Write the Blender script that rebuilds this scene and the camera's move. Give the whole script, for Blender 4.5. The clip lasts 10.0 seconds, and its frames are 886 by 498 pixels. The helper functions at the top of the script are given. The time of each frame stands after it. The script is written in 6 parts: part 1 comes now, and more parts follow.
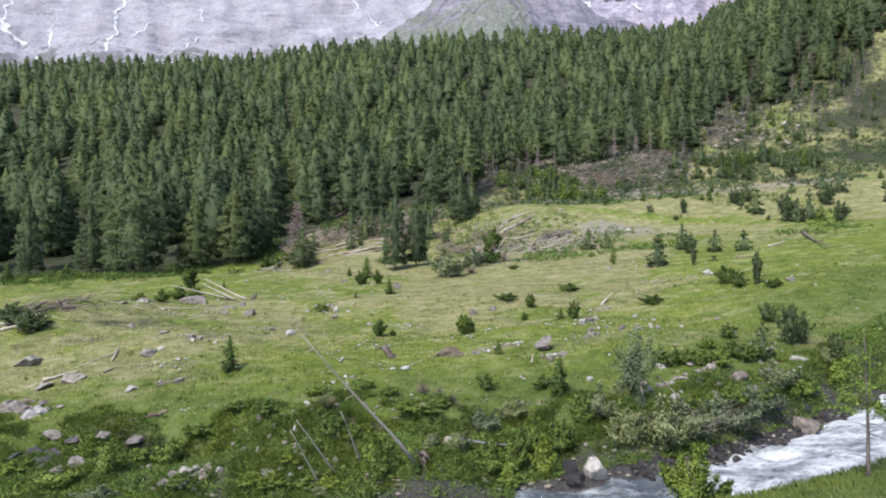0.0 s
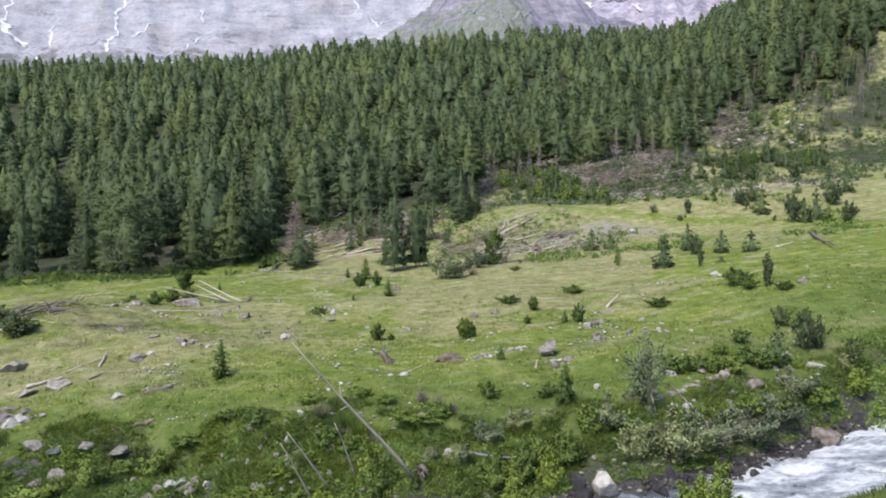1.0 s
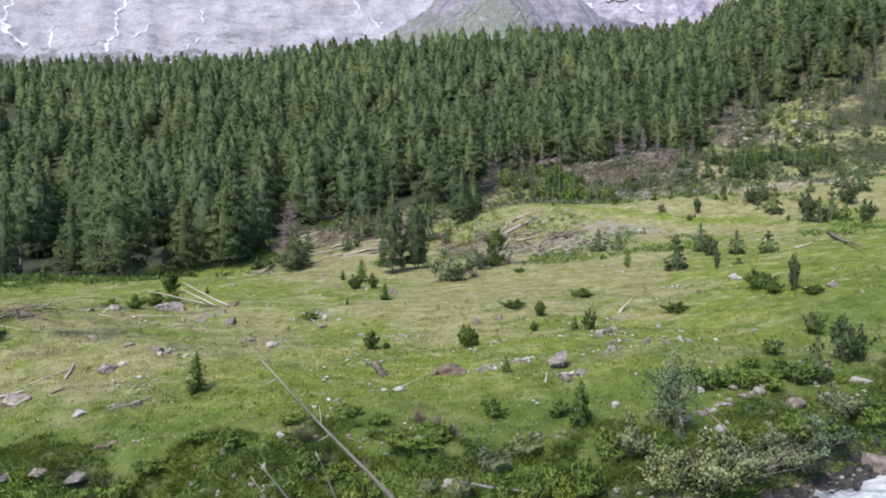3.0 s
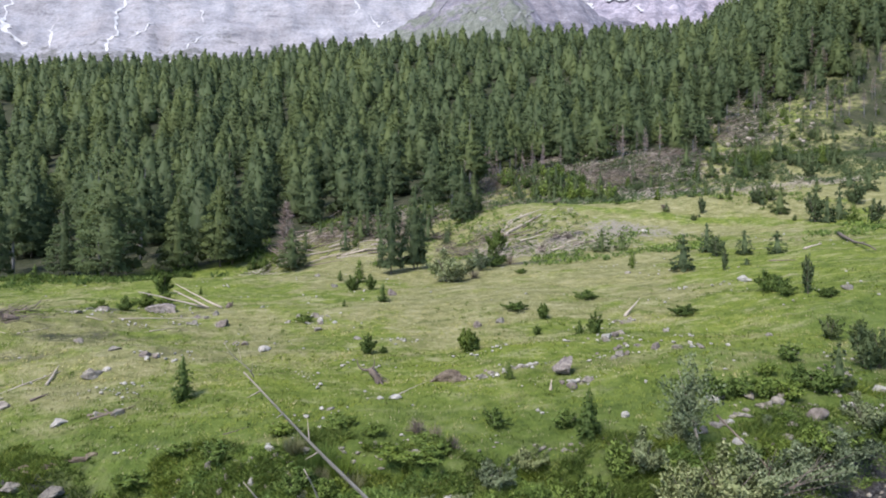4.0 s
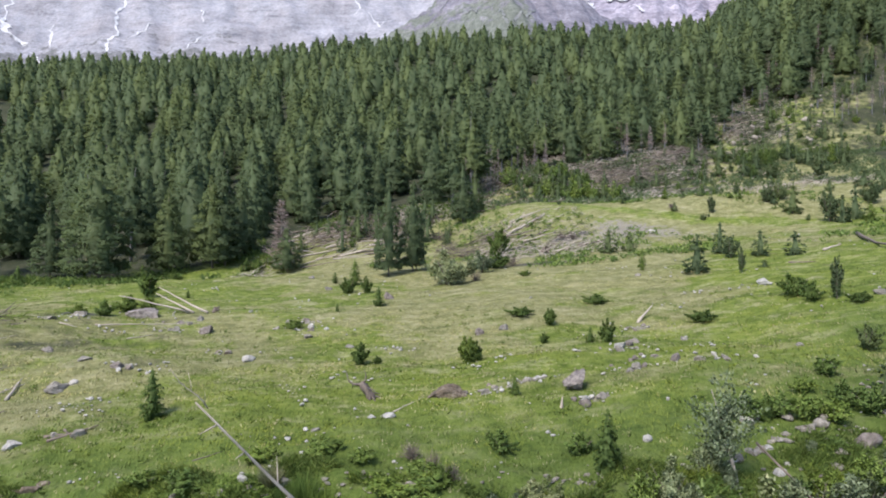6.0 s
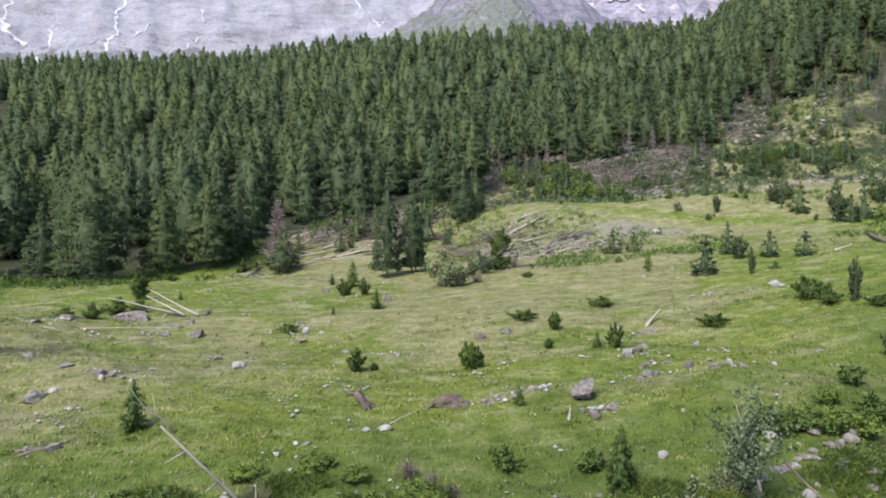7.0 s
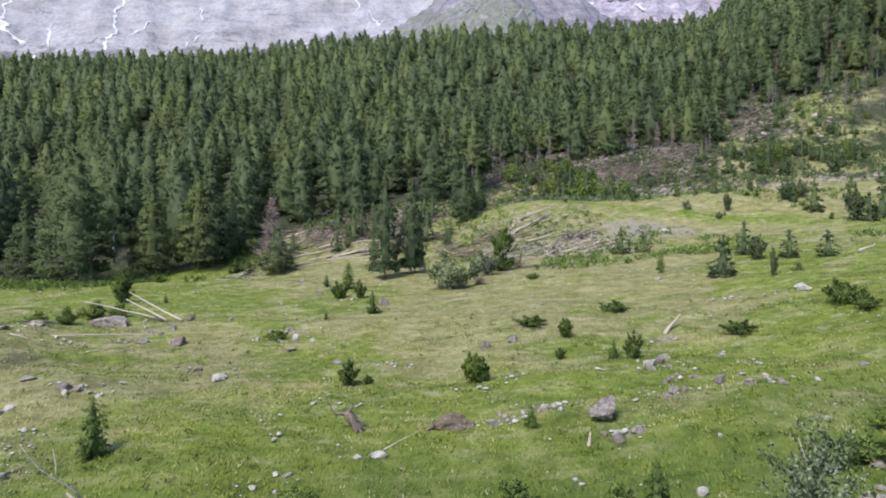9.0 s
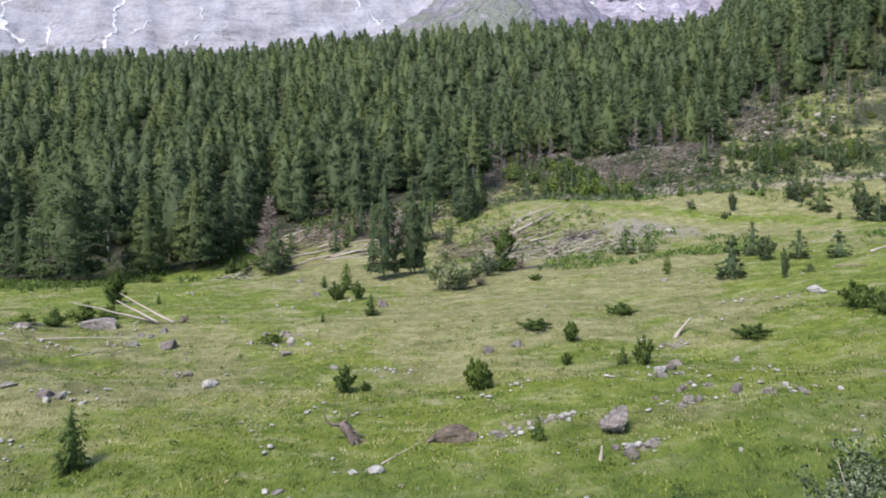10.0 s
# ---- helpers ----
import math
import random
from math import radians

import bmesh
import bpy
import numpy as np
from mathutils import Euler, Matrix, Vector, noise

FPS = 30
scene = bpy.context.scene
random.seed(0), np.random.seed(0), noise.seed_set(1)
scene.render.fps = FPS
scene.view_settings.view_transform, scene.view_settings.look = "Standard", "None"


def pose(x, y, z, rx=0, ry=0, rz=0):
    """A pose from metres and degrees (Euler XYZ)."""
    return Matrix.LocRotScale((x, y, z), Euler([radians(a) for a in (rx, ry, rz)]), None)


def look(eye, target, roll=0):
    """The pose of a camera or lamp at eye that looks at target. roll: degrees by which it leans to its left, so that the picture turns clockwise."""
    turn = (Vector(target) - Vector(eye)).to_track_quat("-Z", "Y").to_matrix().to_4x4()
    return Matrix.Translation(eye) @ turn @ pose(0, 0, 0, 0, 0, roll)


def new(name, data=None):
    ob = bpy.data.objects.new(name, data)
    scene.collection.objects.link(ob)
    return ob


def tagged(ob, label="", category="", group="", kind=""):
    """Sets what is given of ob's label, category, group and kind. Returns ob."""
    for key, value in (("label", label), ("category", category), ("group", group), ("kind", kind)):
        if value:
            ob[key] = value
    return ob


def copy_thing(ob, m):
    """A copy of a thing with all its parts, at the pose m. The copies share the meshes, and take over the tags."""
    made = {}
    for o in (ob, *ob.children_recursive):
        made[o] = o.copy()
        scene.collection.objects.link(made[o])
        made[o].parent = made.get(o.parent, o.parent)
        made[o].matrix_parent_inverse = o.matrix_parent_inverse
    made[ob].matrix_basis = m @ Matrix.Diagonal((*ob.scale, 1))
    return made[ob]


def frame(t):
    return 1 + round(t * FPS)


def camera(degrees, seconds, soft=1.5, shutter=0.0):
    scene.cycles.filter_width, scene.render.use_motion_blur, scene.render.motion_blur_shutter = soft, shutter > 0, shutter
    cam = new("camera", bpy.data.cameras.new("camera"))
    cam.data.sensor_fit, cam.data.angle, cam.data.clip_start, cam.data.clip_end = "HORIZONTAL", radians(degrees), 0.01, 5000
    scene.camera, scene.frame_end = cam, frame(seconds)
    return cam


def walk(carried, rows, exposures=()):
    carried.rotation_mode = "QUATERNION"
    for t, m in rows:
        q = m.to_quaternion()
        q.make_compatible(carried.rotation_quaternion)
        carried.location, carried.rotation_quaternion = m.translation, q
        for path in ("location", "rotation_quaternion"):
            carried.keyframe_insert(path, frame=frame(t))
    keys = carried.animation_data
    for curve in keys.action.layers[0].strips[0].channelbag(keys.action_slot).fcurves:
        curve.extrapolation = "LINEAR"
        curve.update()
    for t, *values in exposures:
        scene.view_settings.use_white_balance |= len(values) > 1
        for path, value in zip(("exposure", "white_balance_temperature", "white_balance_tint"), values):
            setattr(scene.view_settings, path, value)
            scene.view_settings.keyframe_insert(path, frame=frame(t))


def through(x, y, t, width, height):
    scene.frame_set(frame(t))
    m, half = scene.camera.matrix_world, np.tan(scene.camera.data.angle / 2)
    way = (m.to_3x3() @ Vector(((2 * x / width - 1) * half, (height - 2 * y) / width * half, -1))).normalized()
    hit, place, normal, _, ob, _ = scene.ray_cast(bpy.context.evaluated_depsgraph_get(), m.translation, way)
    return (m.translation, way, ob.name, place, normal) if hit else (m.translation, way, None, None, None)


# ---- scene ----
cam = camera(69.8, 10.0, soft=1.9)
PATH = [
    (0, (-0.101, -0.098, 14.74), (-0.099, 1.902, 14.733), -0.0),
    (0.5, (-0.096, 0.67, 14.745), (-0.095, 2.67, 14.739), -0.0),
    (1, (-0.069, 1.568, 14.769), (-0.069, 3.568, 14.764), -0.0),
    (1.5, (-0.079, 2.52, 14.773), (-0.08, 4.52, 14.769), 0.0),
    (2, (-0.057, 3.454, 14.763), (-0.057, 5.454, 14.758), 0.1),
    (2.5, (-0.02, 4.45, 14.753), (-0.022, 6.45, 14.75), 0.0),
    (4, (0.02, 7.188, 14.778), (0.018, 9.188, 14.776), 0.1),
    (4.5, (0.085, 8.003, 14.786), (0.082, 10.003, 14.784), 0.1),
    (5, (0.095, 8.835, 14.781), (0.092, 10.835, 14.779), 0.1),
    (5.5, (0.121, 9.693, 14.806), (0.117, 11.693, 14.805), 0.1),
    (7, (0.133, 12.451, 14.896), (0.128, 14.451, 14.895), 0.1),
    (7.5, (0.165, 13.387, 14.913), (0.16, 15.387, 14.912), 0.1),
    (8, (0.147, 14.281, 14.927), (0.143, 16.281, 14.925), 0.1),
    (8.5, (0.087, 15.116, 14.965), (0.083, 17.116, 14.962), 0.1),
    (9, (0.037, 15.939, 14.973), (0.033, 17.939, 14.97), 0.1),
    (9.5, (0.002, 16.758, 14.985), (-0.001, 18.758, 14.981), 0.1),
    (10, (-0.045, 17.509, 15.014), (-0.048, 19.509, 15.01), 0.2),
]
walk(cam, [(t, look(eye, target, roll)) for t, eye, target, roll in PATH], exposures=[(0.0, 1.42, 6550, 12), (10.0, 1.37, 6550, 12)])

# ---- light ----
SUN_ELEVATION, SUN_AZIMUTH = 52.0, 215.0   # degrees; azimuth clockwise from +y
world = bpy.data.worlds.new("overcast_sky")
scene.world = world
world.use_nodes = True
wn = world.node_tree.nodes
sky = wn.new("ShaderNodeTexSky")
sky.sky_type, sky.sun_disc = "NISHITA", False
sky.sun_elevation, sky.sun_rotation = radians(SUN_ELEVATION), radians(SUN_AZIMUTH)
sky.altitude, sky.air_density, sky.dust_density, sky.ozone_density = 1800, 1.0, 3.0, 1.0
wn["Background"].inputs["Strength"].default_value = 0.13
world.node_tree.links.new(sky.outputs["Color"], wn["Background"].inputs["Color"])
sun = new("sun", bpy.data.lights.new("sun", "SUN"))
sun.data.energy, sun.data.angle, sun.data.color = 2.2, radians(18), (1.0, 0.95, 0.88)
_a, _e = radians(SUN_AZIMUTH), radians(SUN_ELEVATION)
sun.matrix_world = look((math.sin(_a) * math.cos(_e) * 300, math.cos(_a) * math.cos(_e) * 300, math.sin(_e) * 300), (0, 0, 0))

# ---- terrain ----
def lattice(ix, iy, seed):
    n = (ix.astype(np.int64) * 374761393 + iy.astype(np.int64) * 668265263 + seed * 974634777) & 0x7FFFFFFF
    n = ((n ^ (n >> 13)) * 1274126177) & 0x7FFFFFFF
    return ((n ^ (n >> 16)) & 0xFFFF) / 65535.0


def value_noise(x, y, seed=0):
    """Smooth noise between -1 and 1 over arrays."""
    x, y = np.asarray(x, float), np.asarray(y, float)
    ix, iy = np.floor(x), np.floor(y)
    fx, fy = x - ix, y - iy
    fx, fy = fx * fx * (3 - 2 * fx), fy * fy * (3 - 2 * fy)
    a, b = lattice(ix, iy, seed), lattice(ix + 1, iy, seed)
    c, d = lattice(ix, iy + 1, seed), lattice(ix + 1, iy + 1, seed)
    return 2 * ((a * (1 - fx) + b * fx) * (1 - fy) + (c * (1 - fx) + d * fx) * fy) - 1


def fractal(x, y, octaves=4, seed=0):
    total, gain = 0.0, 0.5
    for i in range(octaves):
        total = total + gain * value_noise(np.asarray(x) * 2 ** i, np.asarray(y) * 2 ** i, seed + i)
        gain *= 0.5
    return total


def smooth(a, b, v):
    v = np.clip((np.asarray(v, float) - a) / (b - a), 0, 1)
    return v * v * (3 - 2 * v)


def bump(x, y, cx, cy, rx, ry, h):
    return h * np.exp(-(((x - cx) / rx) ** 2 + ((y - cy) / ry) ** 2))


RISE_Y = (-400, -60, 0, 20, 30, 45, 60, 80, 95, 106, 125, 143, 190, 222, 265, 350, 450, 520, 600, 1100)
RISE_Z = (60, 9, 5, 5.0, 5.6, 7.4, 9.2, 11.3, 12.6, 14, 20, 25, 37, 46, 62, 98, 136, 158, 166, 138)

MOUNDS = ((-32, 34, -0.28), (-20, 34, -1.14), (-8, 34, 0.28), (4, 34, -0.4), (16, 34, -0.29), (28, 34, -0.93), (-32, 43, -0.9), (-20, 43, 0.61), (-8, 43, 0.26), (4, 43, 0.11), (16, 43, 0.52), (28, 43, -0.59), (-20, 52, -0.28), (-8, 52, -0.16), (16, 52, -0.83), (28, 52, 0.8), (-32, 62, 0.5), (-8, 62, 0.23), (4, 62, 0.47), (16, 62, -1.0), (-24, 102, -1.92), (-40, 98, -1.2), (14, 120, 1.35), (60, 120, -1.73))


def stream_line(x):
    return 25.6 + np.where(x > 0, np.where(x < 26, 0.0145 * x * x, 9.8 + 0.5 * (x - 26)), 0.05 * np.maximum(x, -60))


def water_level(x):
    return 3.4 + np.where(x > 0, 0.09, 0.06) * x


def ground_z(x, y):
    x, y = np.asarray(x, float), np.asarray(y, float)
    z = 0.0
    for dy in (-6, -3, 0, 3, 6):                       # softened profile
        z = z + np.interp(y + dy * np.clip(y / 60, 0.5, 3), RISE_Y, RISE_Z) / 5
    right = np.interp(y, (0, 60, 105, 150, 220, 350, 450), (0.09, 0.11, 0.095, 0.085, 0.08, 0.03, 0.0))
    left = np.interp(y, (0, 70, 90, 106, 150, 250, 450), (0.03, 0.03, 0.04, 0.06, 0.08, 0.06, 0.015))
    z = z + np.where(x > 0, right, left) * np.clip(x, -420, 260)
    # terrace with its steep front, hollow behind it, hill on the right, mounds of the meadow
    z = z + 2.6 * smooth(-4, 14, x) * np.exp(-((y - 114) / 9) ** 2) - 3.2 * smooth(10, 35, x) * np.exp(-((y - 148) / 16) ** 2)
    z = z - 4.5 * smooth(40, 80, x) * np.exp(-((y - 186) / 16) ** 2)
    z = z + 0.60 * np.logaddexp(0, (np.minimum(x, 400) - 0.38 * np.clip(y, 0, 520)) / 14) * 14 * smooth(190, 275, y)
    z = z + bump(x, y, 22, 145, 11, 8, 4.0) + bump(x, y, 58, 172, 12, 8, 2.0)
    z = z + bump(x, y, 140, 490, 210, 170, 21)
    z = z + bump(x, y, -33, 54, 9, 8, 1.8) + bump(x, y, 16, 61, 8, 5, 0.8) + bump(x, y, -20, 50, 7, 4, 0.7) + bump(x, y, -13.5, 33, 4, 2.5, -1.6)
    z = z + fractal(x / 9, y / 9, 3, 5) * 0.22 * smooth(28, 50, y) + fractal(x / 3.5, y / 3.0, 3, 9) * 0.33 + fractal(x / 1.7, y / 1.3, 2, 13) * 0.14 * smooth(34, 40, y) * smooth(90, 70, y)
    z = z + fractal(x / 7, y / 4.5, 2, 23) * 0.30 * smooth(38, 48, y) * smooth(112, 96, y)
    z = z + fractal(x / 70, y / 70, 3, 15) * 6 * smooth(140, 240, y)
    for cx, cy, h in MOUNDS:
        z = z + bump(x, y, cx, cy, 8.5, 7, h)
    # the stream's channel with its banks
    d = y - stream_line(x)
    reach = np.interp(x, (-20, 0, 15, 25), (10.5, 8.0, 5.0, 5.0))
    w = water_level(x)
    bed = w - 0.5 + 0.75 * smooth(1.2, 2.6, d) + fractal(x / 2.2, y / 2.2, 3, 21) * 0.35
    near_bank = np.maximum(z, 6.2 + 0.05 * x)
    side = np.where(d > 0, smooth(2.6, reach, d), smooth(2.2, 7.0, -d))
    brink = reach - 1.3 + 1.3 * value_noise(x / 2.7, y / 40, 25)
    z = z - 0.75 * np.exp(-((d - brink) / 0.8) ** 2) * smooth(-25, -21, x) * smooth(9, 4, x) + 0.25 * np.exp(-((d - brink - 1.7) / 0.7) ** 2) * smooth(-25, -21, x) * smooth(9, 4, x)
    top = np.where(d > 0, z, near_bank)
    return bed + (top - bed) * side + bump(x, y, -0.6, 29.3, 2.4, 1.8, 1.3)


# ---- end of terrain ----


# ---- materials ----
def material(name):
    m = bpy.data.materials.new(name)
    m.use_nodes = True
    return m, m.node_tree.nodes, m.node_tree.links, m.node_tree.nodes["Principled BSDF"]


def noise_node(n, l, scale, detail=5.0, rough=0.6, coords=None):
    t = n.new("ShaderNodeTexNoise")
    t.inputs["Scale"].default_value, t.inputs["Detail"].default_value, t.inputs["Roughness"].default_value = scale, detail, rough
    if coords:
        l.new(coords, t.inputs["Vector"])
    return t.outputs["Fac"]


def ramp(n, l, fac, stops):
    r = n.new("ShaderNodeValToRGB")
    el = r.color_ramp.elements
    while len(el) < len(stops):
        el.new(0.5)
    for e, (p, c) in zip(el, stops):
        e.position, e.color = p, (*c, 1)
    l.new(fac, r.inputs["Fac"])
    return r.outputs["Color"]


def mixed(n, l, fac, a, b, blend="MIX"):
    x = n.new("ShaderNodeMix")
    x.data_type, x.blend_type = "RGBA", blend
    for sock, v in ((x.inputs["Factor"], fac), (x.inputs["A"], a), (x.inputs["B"], b)):
        if isinstance(v, (int, float)):
            sock.default_value = v
        elif isinstance(v, tuple):
            sock.default_value = (*v, 1)
        else:
            l.new(v, sock)
    return x.outputs["Result"]


def math_node(n, l, op, a, b=0.0, clamp=False):
    x = n.new("ShaderNodeMath")
    x.operation, x.use_clamp = op, clamp
    for sock, v in zip(x.inputs, (a, b)):
        if isinstance(v, (int, float)):
            sock.default_value = v
        else:
            l.new(v, sock)
    return x.outputs["Value"]


def relief(n, l, bsdf, height, strength=0.5, distance=0.1):
    b = n.new("ShaderNodeBump")
    b.inputs["Strength"].default_value, b.inputs["Distance"].default_value = strength, distance
    l.new(height, b.inputs["Height"])
    l.new(b.outputs["Normal"], bsdf.inputs["Normal"])


def attribute(n, name):
    a = n.new("ShaderNodeAttribute")
    a.attribute_name = name
    return a.outputs["Fac"]


def foliage_material(name, dark, light, tip, through=0.3, spread=1.0, patches=False):
    """Needles or leaves: tone by plant and by clump, and light that comes through them."""
    m, n, l, b = material(name)
    geo, info = n.new("ShaderNodeNewGeometry"), n.new("ShaderNodeObjectInfo")
    fine = ramp(n, l, geo.outputs["Random Per Island"], [(0.0, dark), (0.75, light), (1.0, tip)])
    tone = attribute(n, "tone")
    both = tone if patches else math_node(n, l, "FRACT", math_node(n, l, "ADD", info.outputs["Random"], tone))
    shade = ramp(n, l, both, [(0.0, tuple(1 - spread * k for k in (0.32, 0.28, 0.28))), (0.5, (1, 1, 1)), (1.0, tuple(1 + spread * k for k in (0.36, 0.24, -0.05)))])
    col = mixed(n, l, 1.0, fine, shade, "MULTIPLY")
    l.new(col, b.inputs["Base Color"])
    b.inputs["Roughness"].default_value = 0.65
    b.inputs["Specular IOR Level"].default_value = 0.25
    tr = n.new("ShaderNodeBsdfTranslucent")
    l.new(col, tr.inputs["Color"])
    mix = n.new("ShaderNodeMixShader")
    mix.inputs["Fac"].default_value = through
    l.new(b.outputs["BSDF"], mix.inputs[1])
    l.new(tr.outputs["BSDF"], mix.inputs[2])
    l.new(mix.outputs["Shader"], n["Material Output"].inputs["Surface"])
    return m


def n_colour(n, l, scale, coords):
    t = n.new("ShaderNodeTexNoise")
    t.inputs["Scale"].default_value = scale
    l.new(coords, t.inputs["Vector"])
    return t.outputs["Color"]


def rock_material(name, dark, mid, pale, lichen, scale=1.6):
    m, n, l, b = material(name)
    tc = n.new("ShaderNodeTexCoord")
    pos = tc.outputs["Object"]
    big = noise_node(n, l, scale, 6, 0.65, pos)
    fine = noise_node(n, l, scale * 9, 6, 0.7, pos)
    col = ramp(n, l, big, [(0.28, dark), (0.5, mid), (0.72, pale)])
    info = n.new("ShaderNodeObjectInfo")
    tint = ramp(n, l, info.outputs["Random"], [(0.0, (0.82, 0.81, 0.78)), (0.5, (1, 0.98, 0.94)), (1.0, (1.1, 1.03, 0.95))])
    col = mixed(n, l, 1.0, col, tint, "MULTIPLY")
    col = mixed(n, l, math_node(n, l, "MULTIPLY", fine, 0.5), col, dark)
    spots = ramp(n, l, noise_node(n, l, scale * 3.1, 4, 0.5, pos), [(0.58, (0, 0, 0)), (0.68, (1, 1, 1))])
    col = mixed(n, l, math_node(n, l, "MULTIPLY", spots, 0.45), col, lichen)
    seam = n.new("ShaderNodeTexVoronoi")
    seam.feature = "DISTANCE_TO_EDGE"
    seam.inputs["Scale"].default_value = scale * 0.9
    bent = n.new("ShaderNodeMixRGB")
    bent.inputs[0].default_value = 0.22
    l.new(pos, bent.inputs[1])
    l.new(n_colour(n, l, scale * 2.2, pos), bent.inputs[2])
    l.new(bent.outputs[0], seam.inputs["Vector"])
    crack = ramp(n, l, seam.outputs["Distance"], [(0.0, (1, 1, 1)), (0.045, (0, 0, 0))])
    col = mixed(n, l, math_node(n, l, "MULTIPLY", crack, 0.6), col, dark)
    l.new(col, b.inputs["Base Color"])
    b.inputs["Roughness"].default_value = 0.88
    relief(n, l, b, math_node(n, l, "SUBTRACT", fine, math_node(n, l, "MULTIPLY", crack, 0.5)), 0.9, 0.1)
    return m


def wood_material(name, dark, pale, scale=3.0):
    m, n, l, b = material(name)
    tc, mp = n.new("ShaderNodeTexCoord"), n.new("ShaderNodeMapping")
    mp.inputs["Scale"].default_value = (6, 6, 0.6)
    l.new(tc.outputs["Object"], mp.inputs["Vector"])
    grain = noise_node(n, l, scale, 6, 0.65, mp.outputs["Vector"])
    patch = noise_node(n, l, 1.3, 3, 0.5, tc.outputs["Object"])
    col = mixed(n, l, math_node(n, l, "MULTIPLY", patch, 0.4), ramp(n, l, grain, [(0.3, dark), (0.7, pale)]), dark)
    info = n.new("ShaderNodeObjectInfo")
    col = mixed(n, l, 1.0, col, ramp(n, l, info.outputs["Random"], [(0, (0.9, 0.89, 0.88)), (1, (1.15, 1.1, 1.05))]), "MULTIPLY")
    l.new(col, b.inputs["Base Color"])
    b.inputs["Roughness"].default_value = 0.8
    relief(n, l, b, grain, 0.6, 0.03)
    return m


def ground_material():
    m, n, l, b = material("alpine_ground")
    tc = n.new("ShaderNodeTexCoord")
    pos = tc.outputs["Object"]
    n1, n2 = noise_node(n, l, 0.16, 6, 0.65, pos), noise_node(n, l, 1.1, 6, 0.7, pos)
    n3, n4 = noise_node(n, l, 7.0, 5, 0.75, pos), noise_node(n, l, 0.45, 5, 0.6, pos)
    lush = ramp(n, l, n2, [(0.32, (0.062, 0.092, 0.014)), (0.5, (0.124, 0.162, 0.029)), (0.68, (0.205, 0.232, 0.060))])
    dry = ramp(n, l, n2, [(0.3, (0.112, 0.122, 0.042)), (0.55, (0.200, 0.196, 0.086)), (0.75, (0.31, 0.295, 0.165))])
    grit = ramp(n, l, n3, [(0.3, (0.11, 0.098, 0.078)), (0.55, (0.235, 0.215, 0.178)), (0.75, (0.42, 0.395, 0.345))])
    # Forest litter, darkened further to hold the shade in gaps between trees.
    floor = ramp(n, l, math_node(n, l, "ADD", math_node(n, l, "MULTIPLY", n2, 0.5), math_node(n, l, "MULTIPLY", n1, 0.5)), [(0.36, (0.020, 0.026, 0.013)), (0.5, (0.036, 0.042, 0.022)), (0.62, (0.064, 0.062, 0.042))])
    wet = ramp(n, l, n3, [(0.3, (0.02, 0.02, 0.02)), (0.7, (0.10, 0.095, 0.09))])

    def mask(name, spread):
        v = math_node(n, l, "ADD", attribute(n, name), math_node(n, l, "MULTIPLY", math_node(n, l, "SUBTRACT", n4, 0.5), spread))
        return ramp(n, l, v, [(0.35, (0, 0, 0)), (0.65, (1, 1, 1))])
    deep = ramp(n, l, n2, [(0.3, (0.042, 0.068, 0.014)), (0.5, (0.084, 0.122, 0.025)), (0.72, (0.124, 0.166, 0.038))])
    lush = mixed(n, l, attribute(n, "lush"), lush, deep)
    mp = n.new("ShaderNodeMapping")
    mp.inputs["Scale"].default_value = (0.42, 1.0, 0.5)
    mp.inputs["Rotation"].default_value = (0, 0, radians(-9))
    l.new(pos, mp.inputs["Vector"])
    rows = noise_node(n, l, 0.8, 7, 0.72, mp.outputs["Vector"])
    col = mixed(n, l, mask("dry", 1.2), lush, dry)
    bleached = math_node(n, l, "MULTIPLY", ramp(n, l, rows, [(0.52, (0, 0, 0)), (0.68, (1, 1, 1))]), math_node(n, l, "SUBTRACT", 0.75, math_node(n, l, "MULTIPLY", attribute(n, "lush"), 0.55)))
    col = mixed(n, l, bleached, col, (0.34, 0.318, 0.19))
    col = mixed(n, l, 0.8, col, ramp(n, l, rows, [(0.34, (0.58, 0.64, 0.55)), (0.48, (1, 1, 1))]), "MULTIPLY")
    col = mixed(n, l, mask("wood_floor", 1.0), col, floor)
    speck = math_node(n, l, "ADD", attribute(n, "bare"), math_node(n, l, "MULTIPLY", math_node(n, l, "SUBTRACT", n2, 0.5), 1.25))
    col = mixed(n, l, ramp(n, l, speck, [(0.48, (0, 0, 0)), (0.6, (1, 1, 1))]), col, grit)
    col = mixed(n, l, attribute(n, "wet"), col, wet)
    l.new(col, b.inputs["Base Color"])
    b.inputs["Roughness"].default_value = 0.9
    b.inputs["Specular IOR Level"].default_value = 0.15
    relief(n, l, b, math_node(n, l, "ADD", math_node(n, l, "MULTIPLY", n2, 2.0), n3), 0.9, 0.15)
    return m


